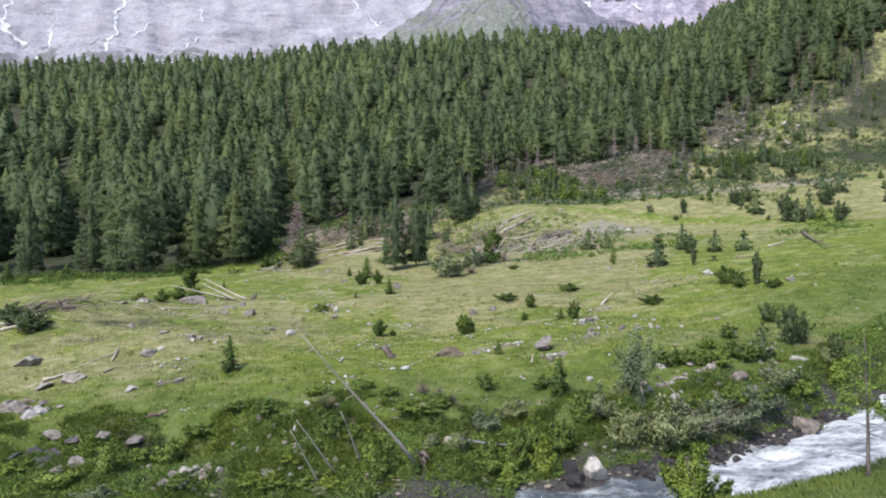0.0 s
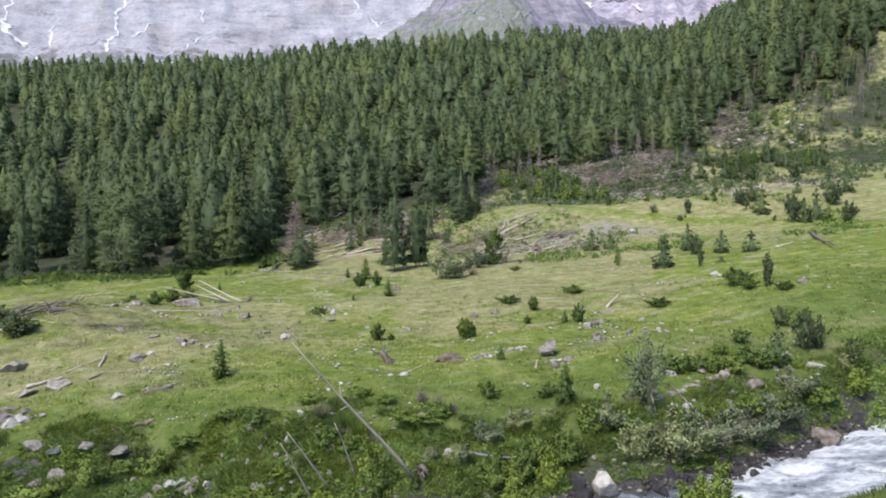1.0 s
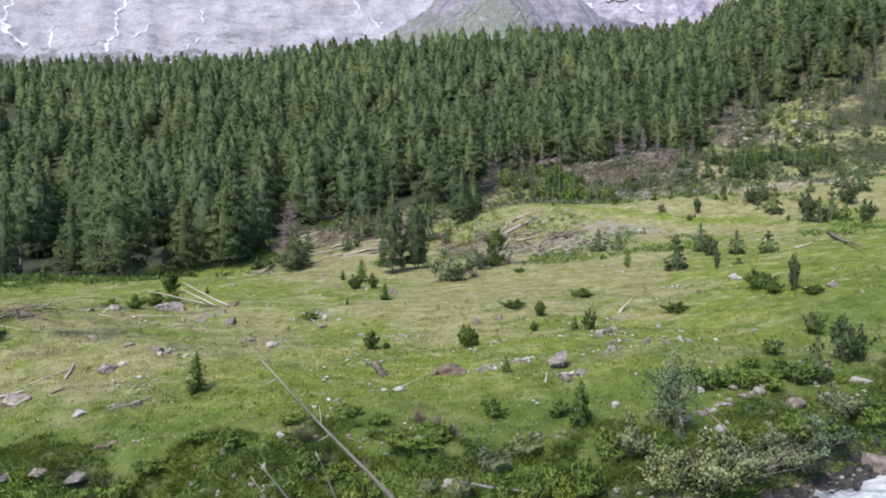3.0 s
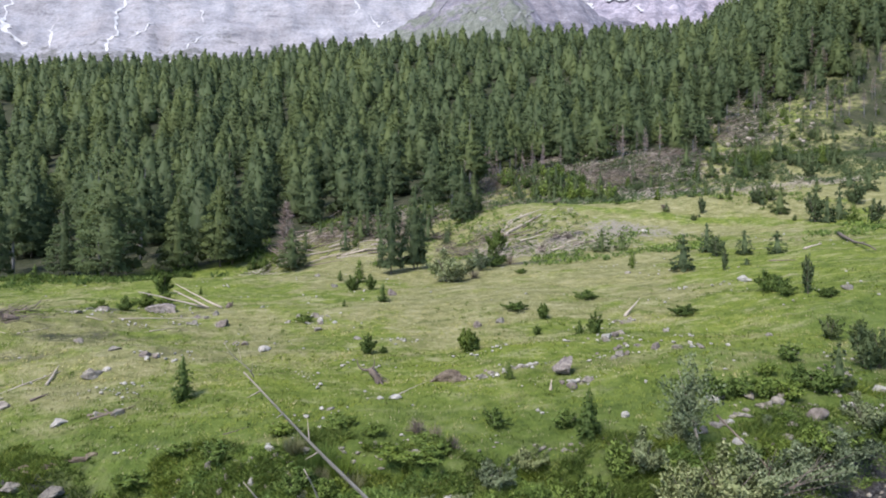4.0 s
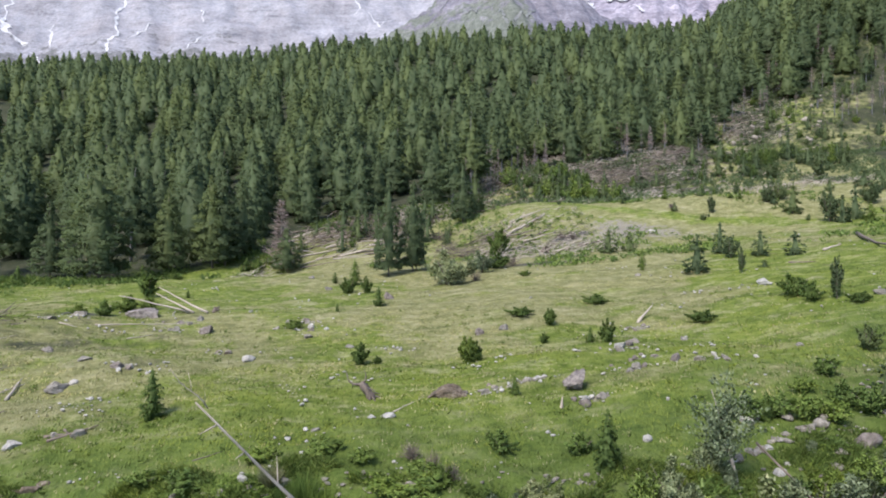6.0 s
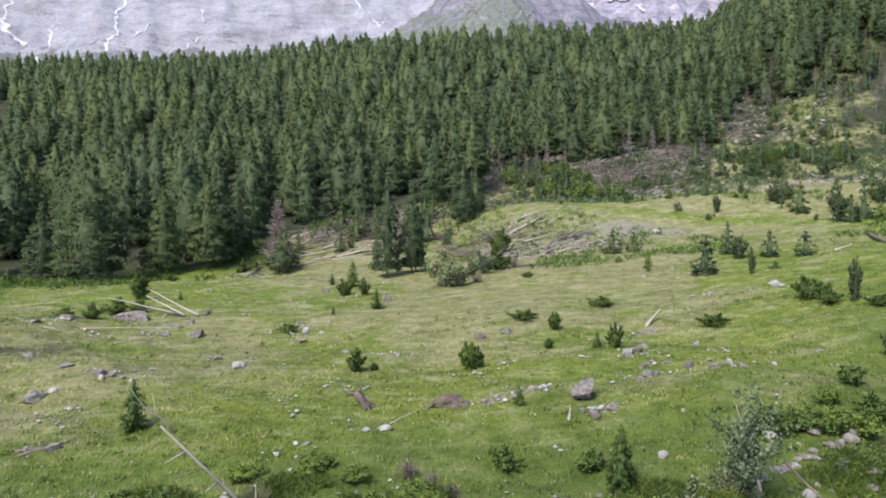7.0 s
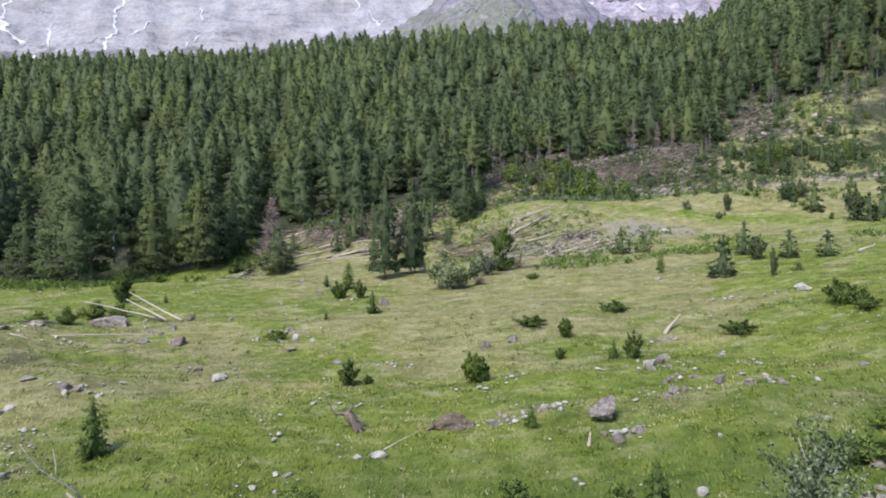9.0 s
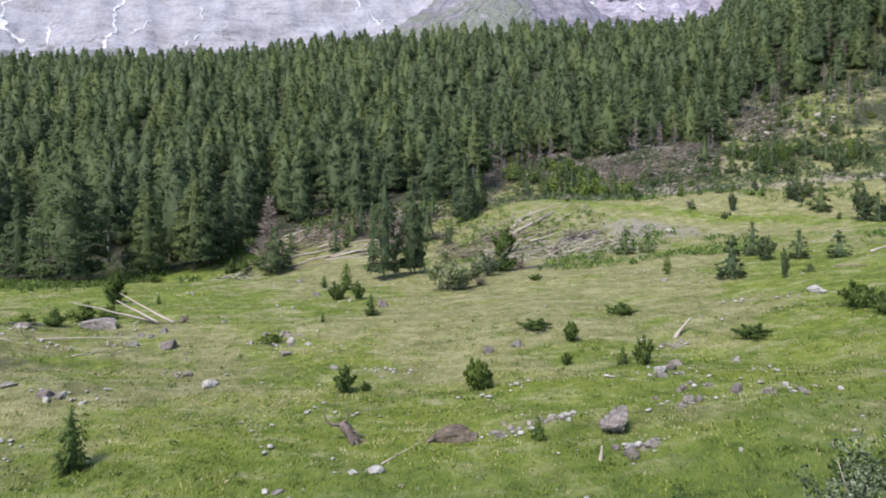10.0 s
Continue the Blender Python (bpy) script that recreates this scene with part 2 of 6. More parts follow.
def water_material():
    m, n, l, b = material("white_water")
    tc, mp = n.new("ShaderNodeTexCoord"), n.new("ShaderNodeMapping")
    mp.inputs["Scale"].default_value = (0.6, 1.3, 1.0)
    mp.inputs["Rotation"].default_value = (0, 0, radians(-28))
    l.new(tc.outputs["Object"], mp.inputs["Vector"])
    f1 = noise_node(n, l, 1.1, 7, 0.68, mp.outputs["Vector"])
    f2 = noise_node(n, l, 6.0, 6, 0.7, mp.outputs["Vector"])
    v = math_node(n, l, "ADD", f1, math_node(n, l, "MULTIPLY", math_node(n, l, "SUBTRACT", f2, 0.5), 0.5))
    v = math_node(n, l, "ADD", v, attribute(n, "foam"))
    l.new(ramp(n, l, v, [(0.40, (0.07, 0.085, 0.095)), (0.56, (0.21, 0.23, 0.245)), (0.74, (0.52, 0.54, 0.56))]), b.inputs["Base Color"])
    l.new(ramp(n, l, v, [(0.4, (0.12,) * 3), (0.6, (0.6,) * 3)]), b.inputs["Roughness"])
    relief(n, l, b, v, 0.8, 0.25)
    return m


def mountain_material(name, stops, turf, turf_amount, scale, low=0.0, rocky_from=None):
    """Bare rock in tilted slabs, with stains, ledges and turf."""
    m, n, l, b = material(name)
    tc = n.new("ShaderNodeTexCoord")

    def tilted(sx, sy, sz, ry):
        mp = n.new("ShaderNodeMapping")
        mp.inputs["Scale"].default_value = (sx, sy, sz)
        mp.inputs["Rotation"].default_value = (radians(10), radians(ry), 0)
        l.new(tc.outputs["Object"], mp.inputs["Vector"])
        return mp.outputs["Vector"]
    a = noise_node(n, l, scale, 10, 0.72, tilted(1, 1, 0.5, 28))
    c = noise_node(n, l, scale * 2.2, 10, 0.75, tilted(0.5, 0.5, 1.9, -16))
    f = noise_node(n, l, scale * 9, 6, 0.8, tilted(1, 1, 1, 0))
    v = math_node(n, l, "ADD", math_node(n, l, "MULTIPLY", a, 0.25), math_node(n, l, "MULTIPLY", c, 0.35))
    v = math_node(n, l, "ADD", v, math_node(n, l, "MULTIPLY", f, 0.40))
    col = ramp(n, l, v, stops)
    ledge = ramp(n, l, c, [(0.30, (0.55, 0.55, 0.58)), (0.42, (1, 1, 1))])
    col = mixed(n, l, 0.8, col, ledge, "MULTIPLY")
    stain = ramp(n, l, noise_node(n, l, scale * 0.5, 6, 0.65, tilted(1, 1, 0.6, 35)), [(0.45, (1, 1, 1)), (0.62, (0.86, 0.79, 0.75))])
    col = mixed(n, l, 0.5, col, stain, "MULTIPLY")
    if turf_amount > 0:
        g = noise_node(n, l, scale * 1.3, 8, 0.75, tilted(1, 1, 1.5, -16))
        sep = n.new("ShaderNodeSeparateXYZ")
        l.new(tc.outputs["Object"], sep.inputs["Vector"])
        g = math_node(n, l, "ADD", g, math_node(n, l, "MULTIPLY", math_node(n, l, "SUBTRACT", sep.outputs["Z"], low), 0.0016))
        if rocky_from is not None:
            bare = math_node(n, l, "MULTIPLY", math_node(n, l, "SUBTRACT", sep.outputs["X"], rocky_from), 0.006)
            g = math_node(n, l, "ADD", g, math_node(n, l, "MINIMUM", math_node(n, l, "MAXIMUM", bare, -0.04), 0.35))
        green = ramp(n, l, g, [(0.34 + turf_amount, (1, 1, 1)), (0.40 + turf_amount, (0, 0, 0))])
        sward = ramp(n, l, f, [(0.36, tuple(0.62 * k for k in turf)), (0.5, turf), (0.64, tuple(1.35 * k for k in turf))])
        col = mixed(n, l, math_node(n, l, "MULTIPLY", green, 0.85), col, sward)
    l.new(col, b.inputs["Base Color"])
    b.inputs["Roughness"].default_value = 0.95
    b.inputs["Specular IOR Level"].default_value = 0.1
    relief(n, l, b, v, 0.7, 10.0)
    return m


M_GROUND = ground_material()
M_WATER = water_material()
# Glaucous needle green, its blue raised to hold some distance haze.
M_LARCH = foliage_material("larch_needles", (0.100, 0.140, 0.065), (0.110, 0.152, 0.069), (0.121, 0.164, 0.074), 0.5, 0.7)
M_SPRUCE = foliage_material("spruce_needles", (0.075, 0.118, 0.029), (0.128, 0.190, 0.048), (0.185, 0.25, 0.072), 0.5, 0.7)
M_WILLOW = foliage_material("willow_leaves", (0.115, 0.155, 0.078), (0.205, 0.25, 0.14), (0.31, 0.35, 0.225), 0.28)
M_ALDER = foliage_material("alder_leaves", (0.105, 0.160, 0.034), (0.178, 0.252, 0.054), (0.245, 0.315, 0.088), 0.26)
M_HERB = foliage_material("bank_herb_leaves", (0.066, 0.112, 0.026), (0.135, 0.205, 0.046), (0.215, 0.28, 0.084), 0.26)
M_GRASS = foliage_material("grass_blades", (0.106, 0.150, 0.026), (0.124, 0.168, 0.032), (0.147, 0.188, 0.042), 0.2, 1.0, True)
M_LUSH = foliage_material("lush_grass_blades", (0.092, 0.132, 0.027), (0.112, 0.157, 0.034), (0.140, 0.182, 0.046), 0.2, 0.9, True)
M_STRAW = foliage_material("dry_grass", (0.225, 0.225, 0.105), (0.265, 0.26, 0.13), (0.32, 0.305, 0.175), 0.2, 0.7, True)
M_RANK = foliage_material("rank_grass_blades", (0.042, 0.070, 0.014), (0.118, 0.172, 0.032), (0.225, 0.265, 0.080), 0.25, 1.0, True)
M_SEED = foliage_material("pale_seed_heads", (0.27, 0.266, 0.145), (0.33, 0.32, 0.18), (0.40, 0.385, 0.235), 0.2, 0.4, True)
M_BARK = wood_material("larch_bark", (0.07, 0.055, 0.045), (0.22, 0.19, 0.165))
M_PALE_BARK = wood_material("pale_larch_bark", (0.095, 0.095, 0.097), (0.22, 0.22, 0.222))
M_TWIG = wood_material("reddish_dead_twigs", (0.17, 0.13, 0.12), (0.33, 0.265, 0.245))
M_DEAD = wood_material("bleached_dead_wood", (0.22, 0.19, 0.155), (0.52, 0.465, 0.40))
M_ROT = wood_material("brown_rotten_wood", (0.060, 0.046, 0.038), (0.23, 0.188, 0.160))
M_ROCK = rock_material("grey_gneiss", (0.12, 0.108, 0.094), (0.30, 0.275, 0.245), (0.48, 0.45, 0.405), (0.24, 0.24, 0.17), 2.2)
M_BROWN_ROCK = rock_material("brownish_gneiss", (0.085, 0.070, 0.062), (0.25, 0.212, 0.192), (0.42, 0.372, 0.345), (0.17, 0.175, 0.12), 2.8)
M_SOIL = rock_material("crumbling_brown_soil", (0.06, 0.044, 0.032), (0.21, 0.162, 0.12), (0.36, 0.305, 0.245), (0.13, 0.14, 0.06), 3.4)
M_SLATE = rock_material("dark_slate", (0.035, 0.034, 0.037), (0.085, 0.082, 0.086), (0.19, 0.185, 0.19), (0.09, 0.09, 0.07), 2.4)
M_PINK_ROCK = rock_material("cracked_pinkish_rock", (0.08, 0.066, 0.062), (0.37, 0.325, 0.30), (0.54, 0.49, 0.46), (0.22, 0.2, 0.17), 3.2)
M_PALE_ROCK = rock_material("pale_granite", (0.27, 0.262, 0.25), (0.47, 0.455, 0.43), (0.66, 0.645, 0.62), (0.36, 0.35, 0.29), 2.2)
M_WET_ROCK = rock_material("wet_stream_stone", (0.018, 0.017, 0.019), (0.05, 0.046, 0.048), (0.13, 0.12, 0.12), (0.06, 0.06, 0.05), 3.0)
M_WET_ROCK.node_tree.nodes["Principled BSDF"].inputs["Roughness"].default_value = 0.3


# ---- builders ----
def mesh_of(name, verts, tris, mat, tone=None, normals=None):
    """A mesh from arrays of points and triangles; leaves may take the normals of the mass that they belong to."""
    verts, tris = np.asarray(verts, np.float32), np.asarray(tris, np.int32)
    if normals is not None:
        normals = np.asarray(normals, np.float32)
        face = np.cross(verts[tris[:, 1]] - verts[tris[:, 0]], verts[tris[:, 2]] - verts[tris[:, 0]])
        tris = np.where(((face * normals[tris[:, 0]]).sum(1) < 0)[:, None], tris[:, ::-1], tris)
    me = bpy.data.meshes.new(name)
    me.vertices.add(len(verts))
    me.vertices.foreach_set("co", verts.ravel())
    me.loops.add(tris.size)
    me.loops.foreach_set("vertex_index", tris.ravel())
    me.polygons.add(len(tris))
    me.polygons.foreach_set("loop_start", np.arange(0, tris.size, 3, dtype=np.int32))
    if tone is not None:
        me.attributes.new("tone", "FLOAT", "POINT").data.foreach_set("value", np.asarray(tone, np.float32))
    me.update(calc_edges=True)
    if normals is not None:
        me.polygons.foreach_set("use_smooth", np.ones(len(tris), dtype=bool))
        me.normals_split_custom_set_from_vertices(normals)
    me.materials.append(mat)
    return me


def outward(verts, mid=0.0, up=0.45, rough=0.15, seed=0, upright=True):
    """Normals that lead out from the axis (or the middle) of a leafy crown, a little uneven."""
    v = np.asarray(verts, float)
    d = v - np.array([0, 0, mid])
    if upright:
        up = (up - 0.45 + 1.1 * v[:, 2:] / v[:, 2].max()) * (0, 0, 1)
        d = d * (1, 1, 0)
    else:
        up = np.array([0, 0, up])
    d = d / (np.linalg.norm(d, axis=1)[:, None] + 0.05)
    k = np.repeat(np.random.default_rng(seed).normal(0, rough, (len(v) // 3 + 1, 3)), 3, 0)[:len(v)]
    d = d + up + k
    return d / (np.linalg.norm(d, axis=1)[:, None] + 1e-9)


def leafy(name, data, mat, tone=None, **how):
    """A crown or bush of leaves whose light follows its rounded mass."""
    return mesh_of(name, *data, mat, tone, outward(data[0], **how))


def joined(pieces):
    """Points and triangles of several pieces as one."""
    vs, ts, at = [], [], 0
    for v, t in pieces:
        vs.append(v), ts.append(np.asarray(t) + at)
        at += len(v)
    return np.concatenate(vs), np.concatenate(ts)


def part(name, data, parent, label=""):
    ob = new(name, data)
    ob.parent = parent
    return tagged(ob, label)


def tube(points, radii, sides=6, rough=0.0, rng=None):
    """A tapered round limb along a line of points."""
    p = np.asarray(points, float)
    d = np.gradient(p, axis=0)
    d /= np.linalg.norm(d, axis=1)[:, None] + 1e-9
    ref = np.array([0.0, 0, 1]) if abs(d[0, 2]) < 0.8 else np.array([1.0, 0, 0])
    vs = []
    for q, t, r in zip(p, d, radii):
        u = np.cross(t, ref)
        u /= np.linalg.norm(u)
        w = np.cross(t, u)
        a = np.arange(sides) * 2 * np.pi / sides
        rr = r * (1 + (rough * rng.uniform(-1, 1, sides) if rng is not None else 0))
        vs.append(q + (np.cos(a) * rr)[:, None] * u + (np.sin(a) * rr)[:, None] * w)
    k = len(p)
    v = np.concatenate(vs + [p[:1], p[-1:]])
    t = []
    for i in range(k - 1):
        for j in range(sides):
            a, b = i * sides + j, i * sides + (j + 1) % sides
            t += [(a, b, b + sides), (a, b + sides, a + sides)]
    for j in range(sides):
        t += [((j + 1) % sides, j, k * sides), ((k - 1) * sides + j, (k - 1) * sides + (j + 1) % sides, k * sides + 1)]
    return v, np.array(t)


def blades(base, tip, width, rng, across=None):
    """Narrow pointed leaves from base to tip, each turned by chance."""
    n = len(base)
    d = tip - base
    side = np.cross(d, rng.normal(size=(n, 3)))
    side /= np.linalg.norm(side, axis=1)[:, None] + 1e-9
    if across is not None:
        side = across + 0.45 * side
        side /= np.linalg.norm(side, axis=1)[:, None] + 1e-9
    v = np.stack([base - side * width[:, None], base + side * width[:, None], tip], 1).reshape(-1, 3)
    return v, np.arange(n * 3).reshape(-1, 3)


def skirts(rng, height, radius, tiers, bare, taper):
    """The close needle mass inside a crown: ragged, drooping, overlapping boughs in tiers."""
    vs, ts, at = [], [], 0
    for k in range(tiers):
        f = bare + (1 - bare) * (k + rng.uniform(-0.5, 0.5)) / tiers
        u = max(0.0, (f - bare) / (1 - bare))
        reach = radius * (1 - u ** 1.6) ** taper * min(1.0, 0.62 + 2.2 * u)
        n = 7 if u < 0.7 else 5
        turn = rng.uniform(0, 6.28)
        for j in range(n):
            a0, a1 = turn + 6.283 * (j - 0.15) / n, turn + 6.283 * (j + 1.15) / n
            r = reach * rng.uniform(0.55, 1.12)
            zin = f * height + height * 0.9 / tiers + 0.18 * reach
            zout = f * height - 0.25 * r + rng.normal(0, 0.12) * reach
            ri = 0.22 * reach
            am = (a0 + a1) / 2 + rng.uniform(-0.12, 0.12)
            ro = r * rng.uniform(0.62, 0.95, 2)
            vs += [(math.cos(a0) * ri, math.sin(a0) * ri, zin), (math.cos(a1) * ri, math.sin(a1) * ri, zin),
                   (math.cos(a0) * ro[0], math.sin(a0) * ro[0], zout + 0.1 * r), (math.cos(am) * r, math.sin(am) * r, zout), (math.cos(a1) * ro[1], math.sin(a1) * ro[1], zout + 0.1 * r)]
            ts += [(at, at + 2, at + 3), (at, at + 3, at + 1), (at + 1, at + 3, at + 4)]
            at += 5
    return np.array(vs), np.array(ts)


def conifer_crown(rng, height, radius, whorls, per_branch, size, bare=0.12, droop=0.25, taper=0.85, dense=1.0, core=0.0):
    """Needle sprays along tiers of branches, with uneven reach and gaps, round an inner mass of needles."""
    base, tip, width, across_all = [], [], [], []
    lean = rng.uniform(-0.02, 0.02, 2)
    for k in range(whorls):
        f = bare + (1 - bare) * (k + rng.uniform(0, 0.9)) / whorls
        u = (f - bare) / (1 - bare)
        reach = radius * (1 - u ** 1.6) ** taper * min(1.0, 0.62 + 2.2 * u) + 0.012 * radius
        small = 0.5 + 0.5 * (1 - u)
        for az in rng.uniform(0, 2 * np.pi) + np.arange(5) * 2 * np.pi / 5 + rng.uniform(-0.4, 0.4, 5):
            if rng.random() > 0.92 * dense:
                continue
            length = reach * rng.uniform(0.68, 1.1)
            m = max(2, int(per_branch * (0.35 + length / radius)))
            s = np.sqrt(rng.uniform(0.12, 1, m))
            out = np.array([math.cos(az), math.sin(az)])
            across = np.array([-out[1], out[0]])
            wide = rng.normal(0, 0.2, m) * length * (1.15 - s * 0.6)
            x = out[0] * s * length + across[0] * wide
            y = out[1] * s * length + across[1] * wide
            z = f * height + (0.15 * s - droop * s ** 2) * length * 1.2 + rng.normal(0, 0.03, m) * radius * small
            b = np.stack([x + lean[0] * z, y + lean[1] * z, z], 1)
            w = np.stack([0.8 * out[0] + rng.normal(0, 0.5, m), 0.8 * out[1] + rng.normal(0, 0.5, m), rng.normal(-0.65, 0.5, m)], 1)
            w /= np.linalg.norm(w, axis=1)[:, None]
            base.append(b), tip.append(b + w * size * small * rng.uniform(0.6, 1.4, (m, 1)))
            width.append(size * small * rng.uniform(0.24, 0.44, m))
            across_all.append(np.repeat([[across[0], across[1], 0.0]], m, 0))
    k = 4
    b2 = np.stack([rng.normal(0, 0.008, k) * radius, rng.normal(0, 0.008, k) * radius, height * rng.uniform(0.94, 0.98, k)], 1)
    base.append(b2), tip.append(b2 + [0, 0, height * 0.045]), width.append(np.full(k, size * 0.12)), across_all.append(rng.normal(size=(k, 3)))
    b, t = np.concatenate(base), np.concatenate(tip)
    v, tri = blades(b, t, np.concatenate(width), rng, np.concatenate(across_all))
    if core > 0:
        return joined([(v, tri), skirts(rng, height, radius * core, max(9, int(whorls * 0.8)), bare, taper)])
    return v, tri


def larch_crown(rng, height, radius, boughs, per_bough, size, bare=0.1, core=0.6):
    """A soft larch: flat, slightly drooping needle sprays on uneven boughs round a ragged inner mass."""
    def reach(u):
        return radius * np.clip(1 - u, 0, 1) ** 0.76 * np.minimum(1.0, 0.66 + 1.4 * u)
    lean = rng.uniform(-0.02, 0.02, 2)
    n = boughs * per_bough
    ub = np.sort(rng.uniform(0, 1, boughs) ** 1.35 * 0.97)
    az = np.arange(boughs) * 2.4 + rng.normal(0, 0.35, boughs)
    long = rng.uniform(0.72, 1.16, boughs)
    u = np.repeat(ub, per_bough)
    a = np.repeat(az, per_bough)
    s = 0.4 + 0.6 * rng.uniform(0, 1, n) ** 0.5
    full = reach(u) * np.repeat(long, per_bough)
    r = full * s
    out = np.stack([np.cos(a), np.sin(a), np.zeros(n)], 1)
    along = np.stack([-np.sin(a), np.cos(a), np.zeros(n)], 1)
    wide = rng.normal(0, 0.24, n) * full * (1.15 - 0.55 * s)
    z = (bare + (1 - bare) * u) * height + 0.16 * r - 0.30 * r * s + rng.normal(0, 0.011, n) * height
    b = out * r[:, None] + along * wide[:, None] + np.stack([lean[0] * z, lean[1] * z, z], 1)
    d = out * rng.normal(0.45, 0.45, (n, 1)) + along * rng.normal(0, 0.6, (n, 1)) + np.array([0, 0, 1.0]) * rng.normal(0.0, 0.45, (n, 1))
    small = (0.5 + 0.5 * (1 - u)) * rng.uniform(0.6, 1.35, n) * size
    b = b - d * (0.4 * small)[:, None]
    v, t = blades(b, b + d * small[:, None], small * rng.uniform(0.24, 0.42, n), rng)
    k = 4
    b2 = np.stack([rng.normal(0, 0.006, k) * radius + lean[0] * height, rng.normal(0, 0.006, k) * radius + lean[1] * height, height * rng.uniform(0.93, 0.97, k)], 1)
    tops = blades(b2, b2 + [0, 0, height * 0.04], np.full(k, 0.006 * height), rng)
    sides, rings = (7, 7) if n > 1000 else (6, 5)
    uu = np.linspace(0.02, 0.93, rings)
    cv = []
    for q in uu:
        for j in range(sides):
            g = 6.283 * (j + rng.uniform(-0.3, 0.3)) / sides
            rr = core * float(reach(q)) * rng.uniform(0.55, 1.25)
            zz = (bare + (1 - bare) * (q + rng.normal(0, 0.02))) * height
            cv.append((math.cos(g) * rr + lean[0] * zz, math.sin(g) * rr + lean[1] * zz, zz))
    ct = [tri for i in range(rings - 1) for j in range(sides) for p, p1 in [(i * sides + j, i * sides + (j + 1) % sides)] for tri in ((p, p1, p1 + sides), (p, p1 + sides, p + sides))]
    cv = np.array(cv)[np.array(ct).ravel()]
    return joined([(v, t), tops, (cv, np.arange(len(cv)).reshape(-1, 3))])


def trunk_of(rng, height, girth, sides=7, steps=6):
    z = np.linspace(-0.4, height * 0.97, steps)
    sway = rng.normal(0, 0.02, 2) * height
    line = np.stack([sway[0] * (z / height) ** 2, sway[1] * (z / height) ** 2, z], 1)
    return tube(line, girth * (1 - z / height * 0.95).clip(0.03, 1.1), sides)


def limb_of(rng, height, girth, radius):
    f, az = rng.uniform(0.05, 0.45), rng.uniform(0, 6.28)
    r = radius * (1 - f) * rng.uniform(0.6, 0.95) + 0.2
    s = np.linspace(0, 1, 4)
    p = np.stack([math.cos(az) * r * s, math.sin(az) * r * s, f * height + r * (0.2 * s - 0.3 * s * s)], 1)
    return tube(p, girth * 0.24 * (1.05 - s), 4)


def ground_at(x, y):
    return float(ground_z(x, y))


def turf_normals(v, rough):
    """Normals of the ground under leaves that stand close, one for each leaf."""
    root = v[::3]
    x, y = root[:, 0], root[:, 1]
    slope = np.stack([ground_z(x - 0.2, y) - ground_z(x + 0.2, y), ground_z(x, y - 0.2) - ground_z(x, y + 0.2), np.full(len(x), 0.4)], 1)
    slope /= np.linalg.norm(slope, axis=1)[:, None]
    slope = slope + np.random.default_rng(5).normal(0, rough, slope.shape)
    return np.repeat(slope / np.linalg.norm(slope, axis=1)[:, None], 3, 0)


# ---- ground ----
def spaced(parts):
    out = []
    for a, b, n in parts:
        out += list(np.linspace(a, b, n, endpoint=False))
    return np.array(out + [parts[-1][1]])


def forest_edge(x):
    return np.interp(x, (-300, -63, -40, -28, -22, -5, 6, 14, 40, 60, 78, 95, 130, 170), (86, 88, 97, 106, 124, 130, 138, 160, 174, 184, 194, 218, 228, 240))


gx = spaced([(-900, -300, 14), (-300, -70, 40), (-70, 70, 260), (70, 300, 40), (300, 900, 14)])
gy = spaced([(-400, -40, 14), (-40, 18, 30), (18, 75, 130), (75, 150, 100), (150, 520, 90), (520, 1200, 20)])
GX, GY = np.meshgrid(gx, gy)
GZ = ground_z(GX, GY)
nx, ny = len(gx), len(gy)
q = (np.arange(ny - 1)[:, None] * nx + np.arange(nx - 1)).ravel()
tris = np.concatenate([np.stack([q, q + 1, q + nx + 1], 1), np.stack([q, q + nx + 1, q + nx], 1)])
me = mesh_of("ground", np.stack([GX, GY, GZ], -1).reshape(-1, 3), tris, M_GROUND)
me.polygons.foreach_set("use_smooth", np.ones(len(tris), dtype=bool))


EARTH = [(17.2, 103.0, 2.6, 1.3), (20.0, 104.6, 2.0, 0.9), (12.1, 85.6, 3.6, 0.8), (15.7, 89.8, 2.6, 0.7), (9.0, 86.5, 2.2, 0.8), (10.5, 101.0, 2.6, 1.0), (-20.8, 33.4, 1.2, 0.8), (-17.0, 34.7, 1.7, 0.4), (-0.7, 28.3, 1.2, 0.7), (-3.4, 31.4, 0.6, 0.6), (-12.2, 29.9, 1.6, 0.6), (-31.5, 63.5, 3.0, 1.0)]
STONY = [(-14.5, 52.9), (14.2, 44.5), (-21.0, 59.2), (-18.8, 48.2), (-20.7, 61.4), (10.8, 49.0), (11.6, 46.4), (10.4, 44.5), (-10.8, 58.6), (2.3, 43.0), (7.1, 41.1), (-29.3, 59.5), (13.7, 55.1), (-10.5, 60.5)]


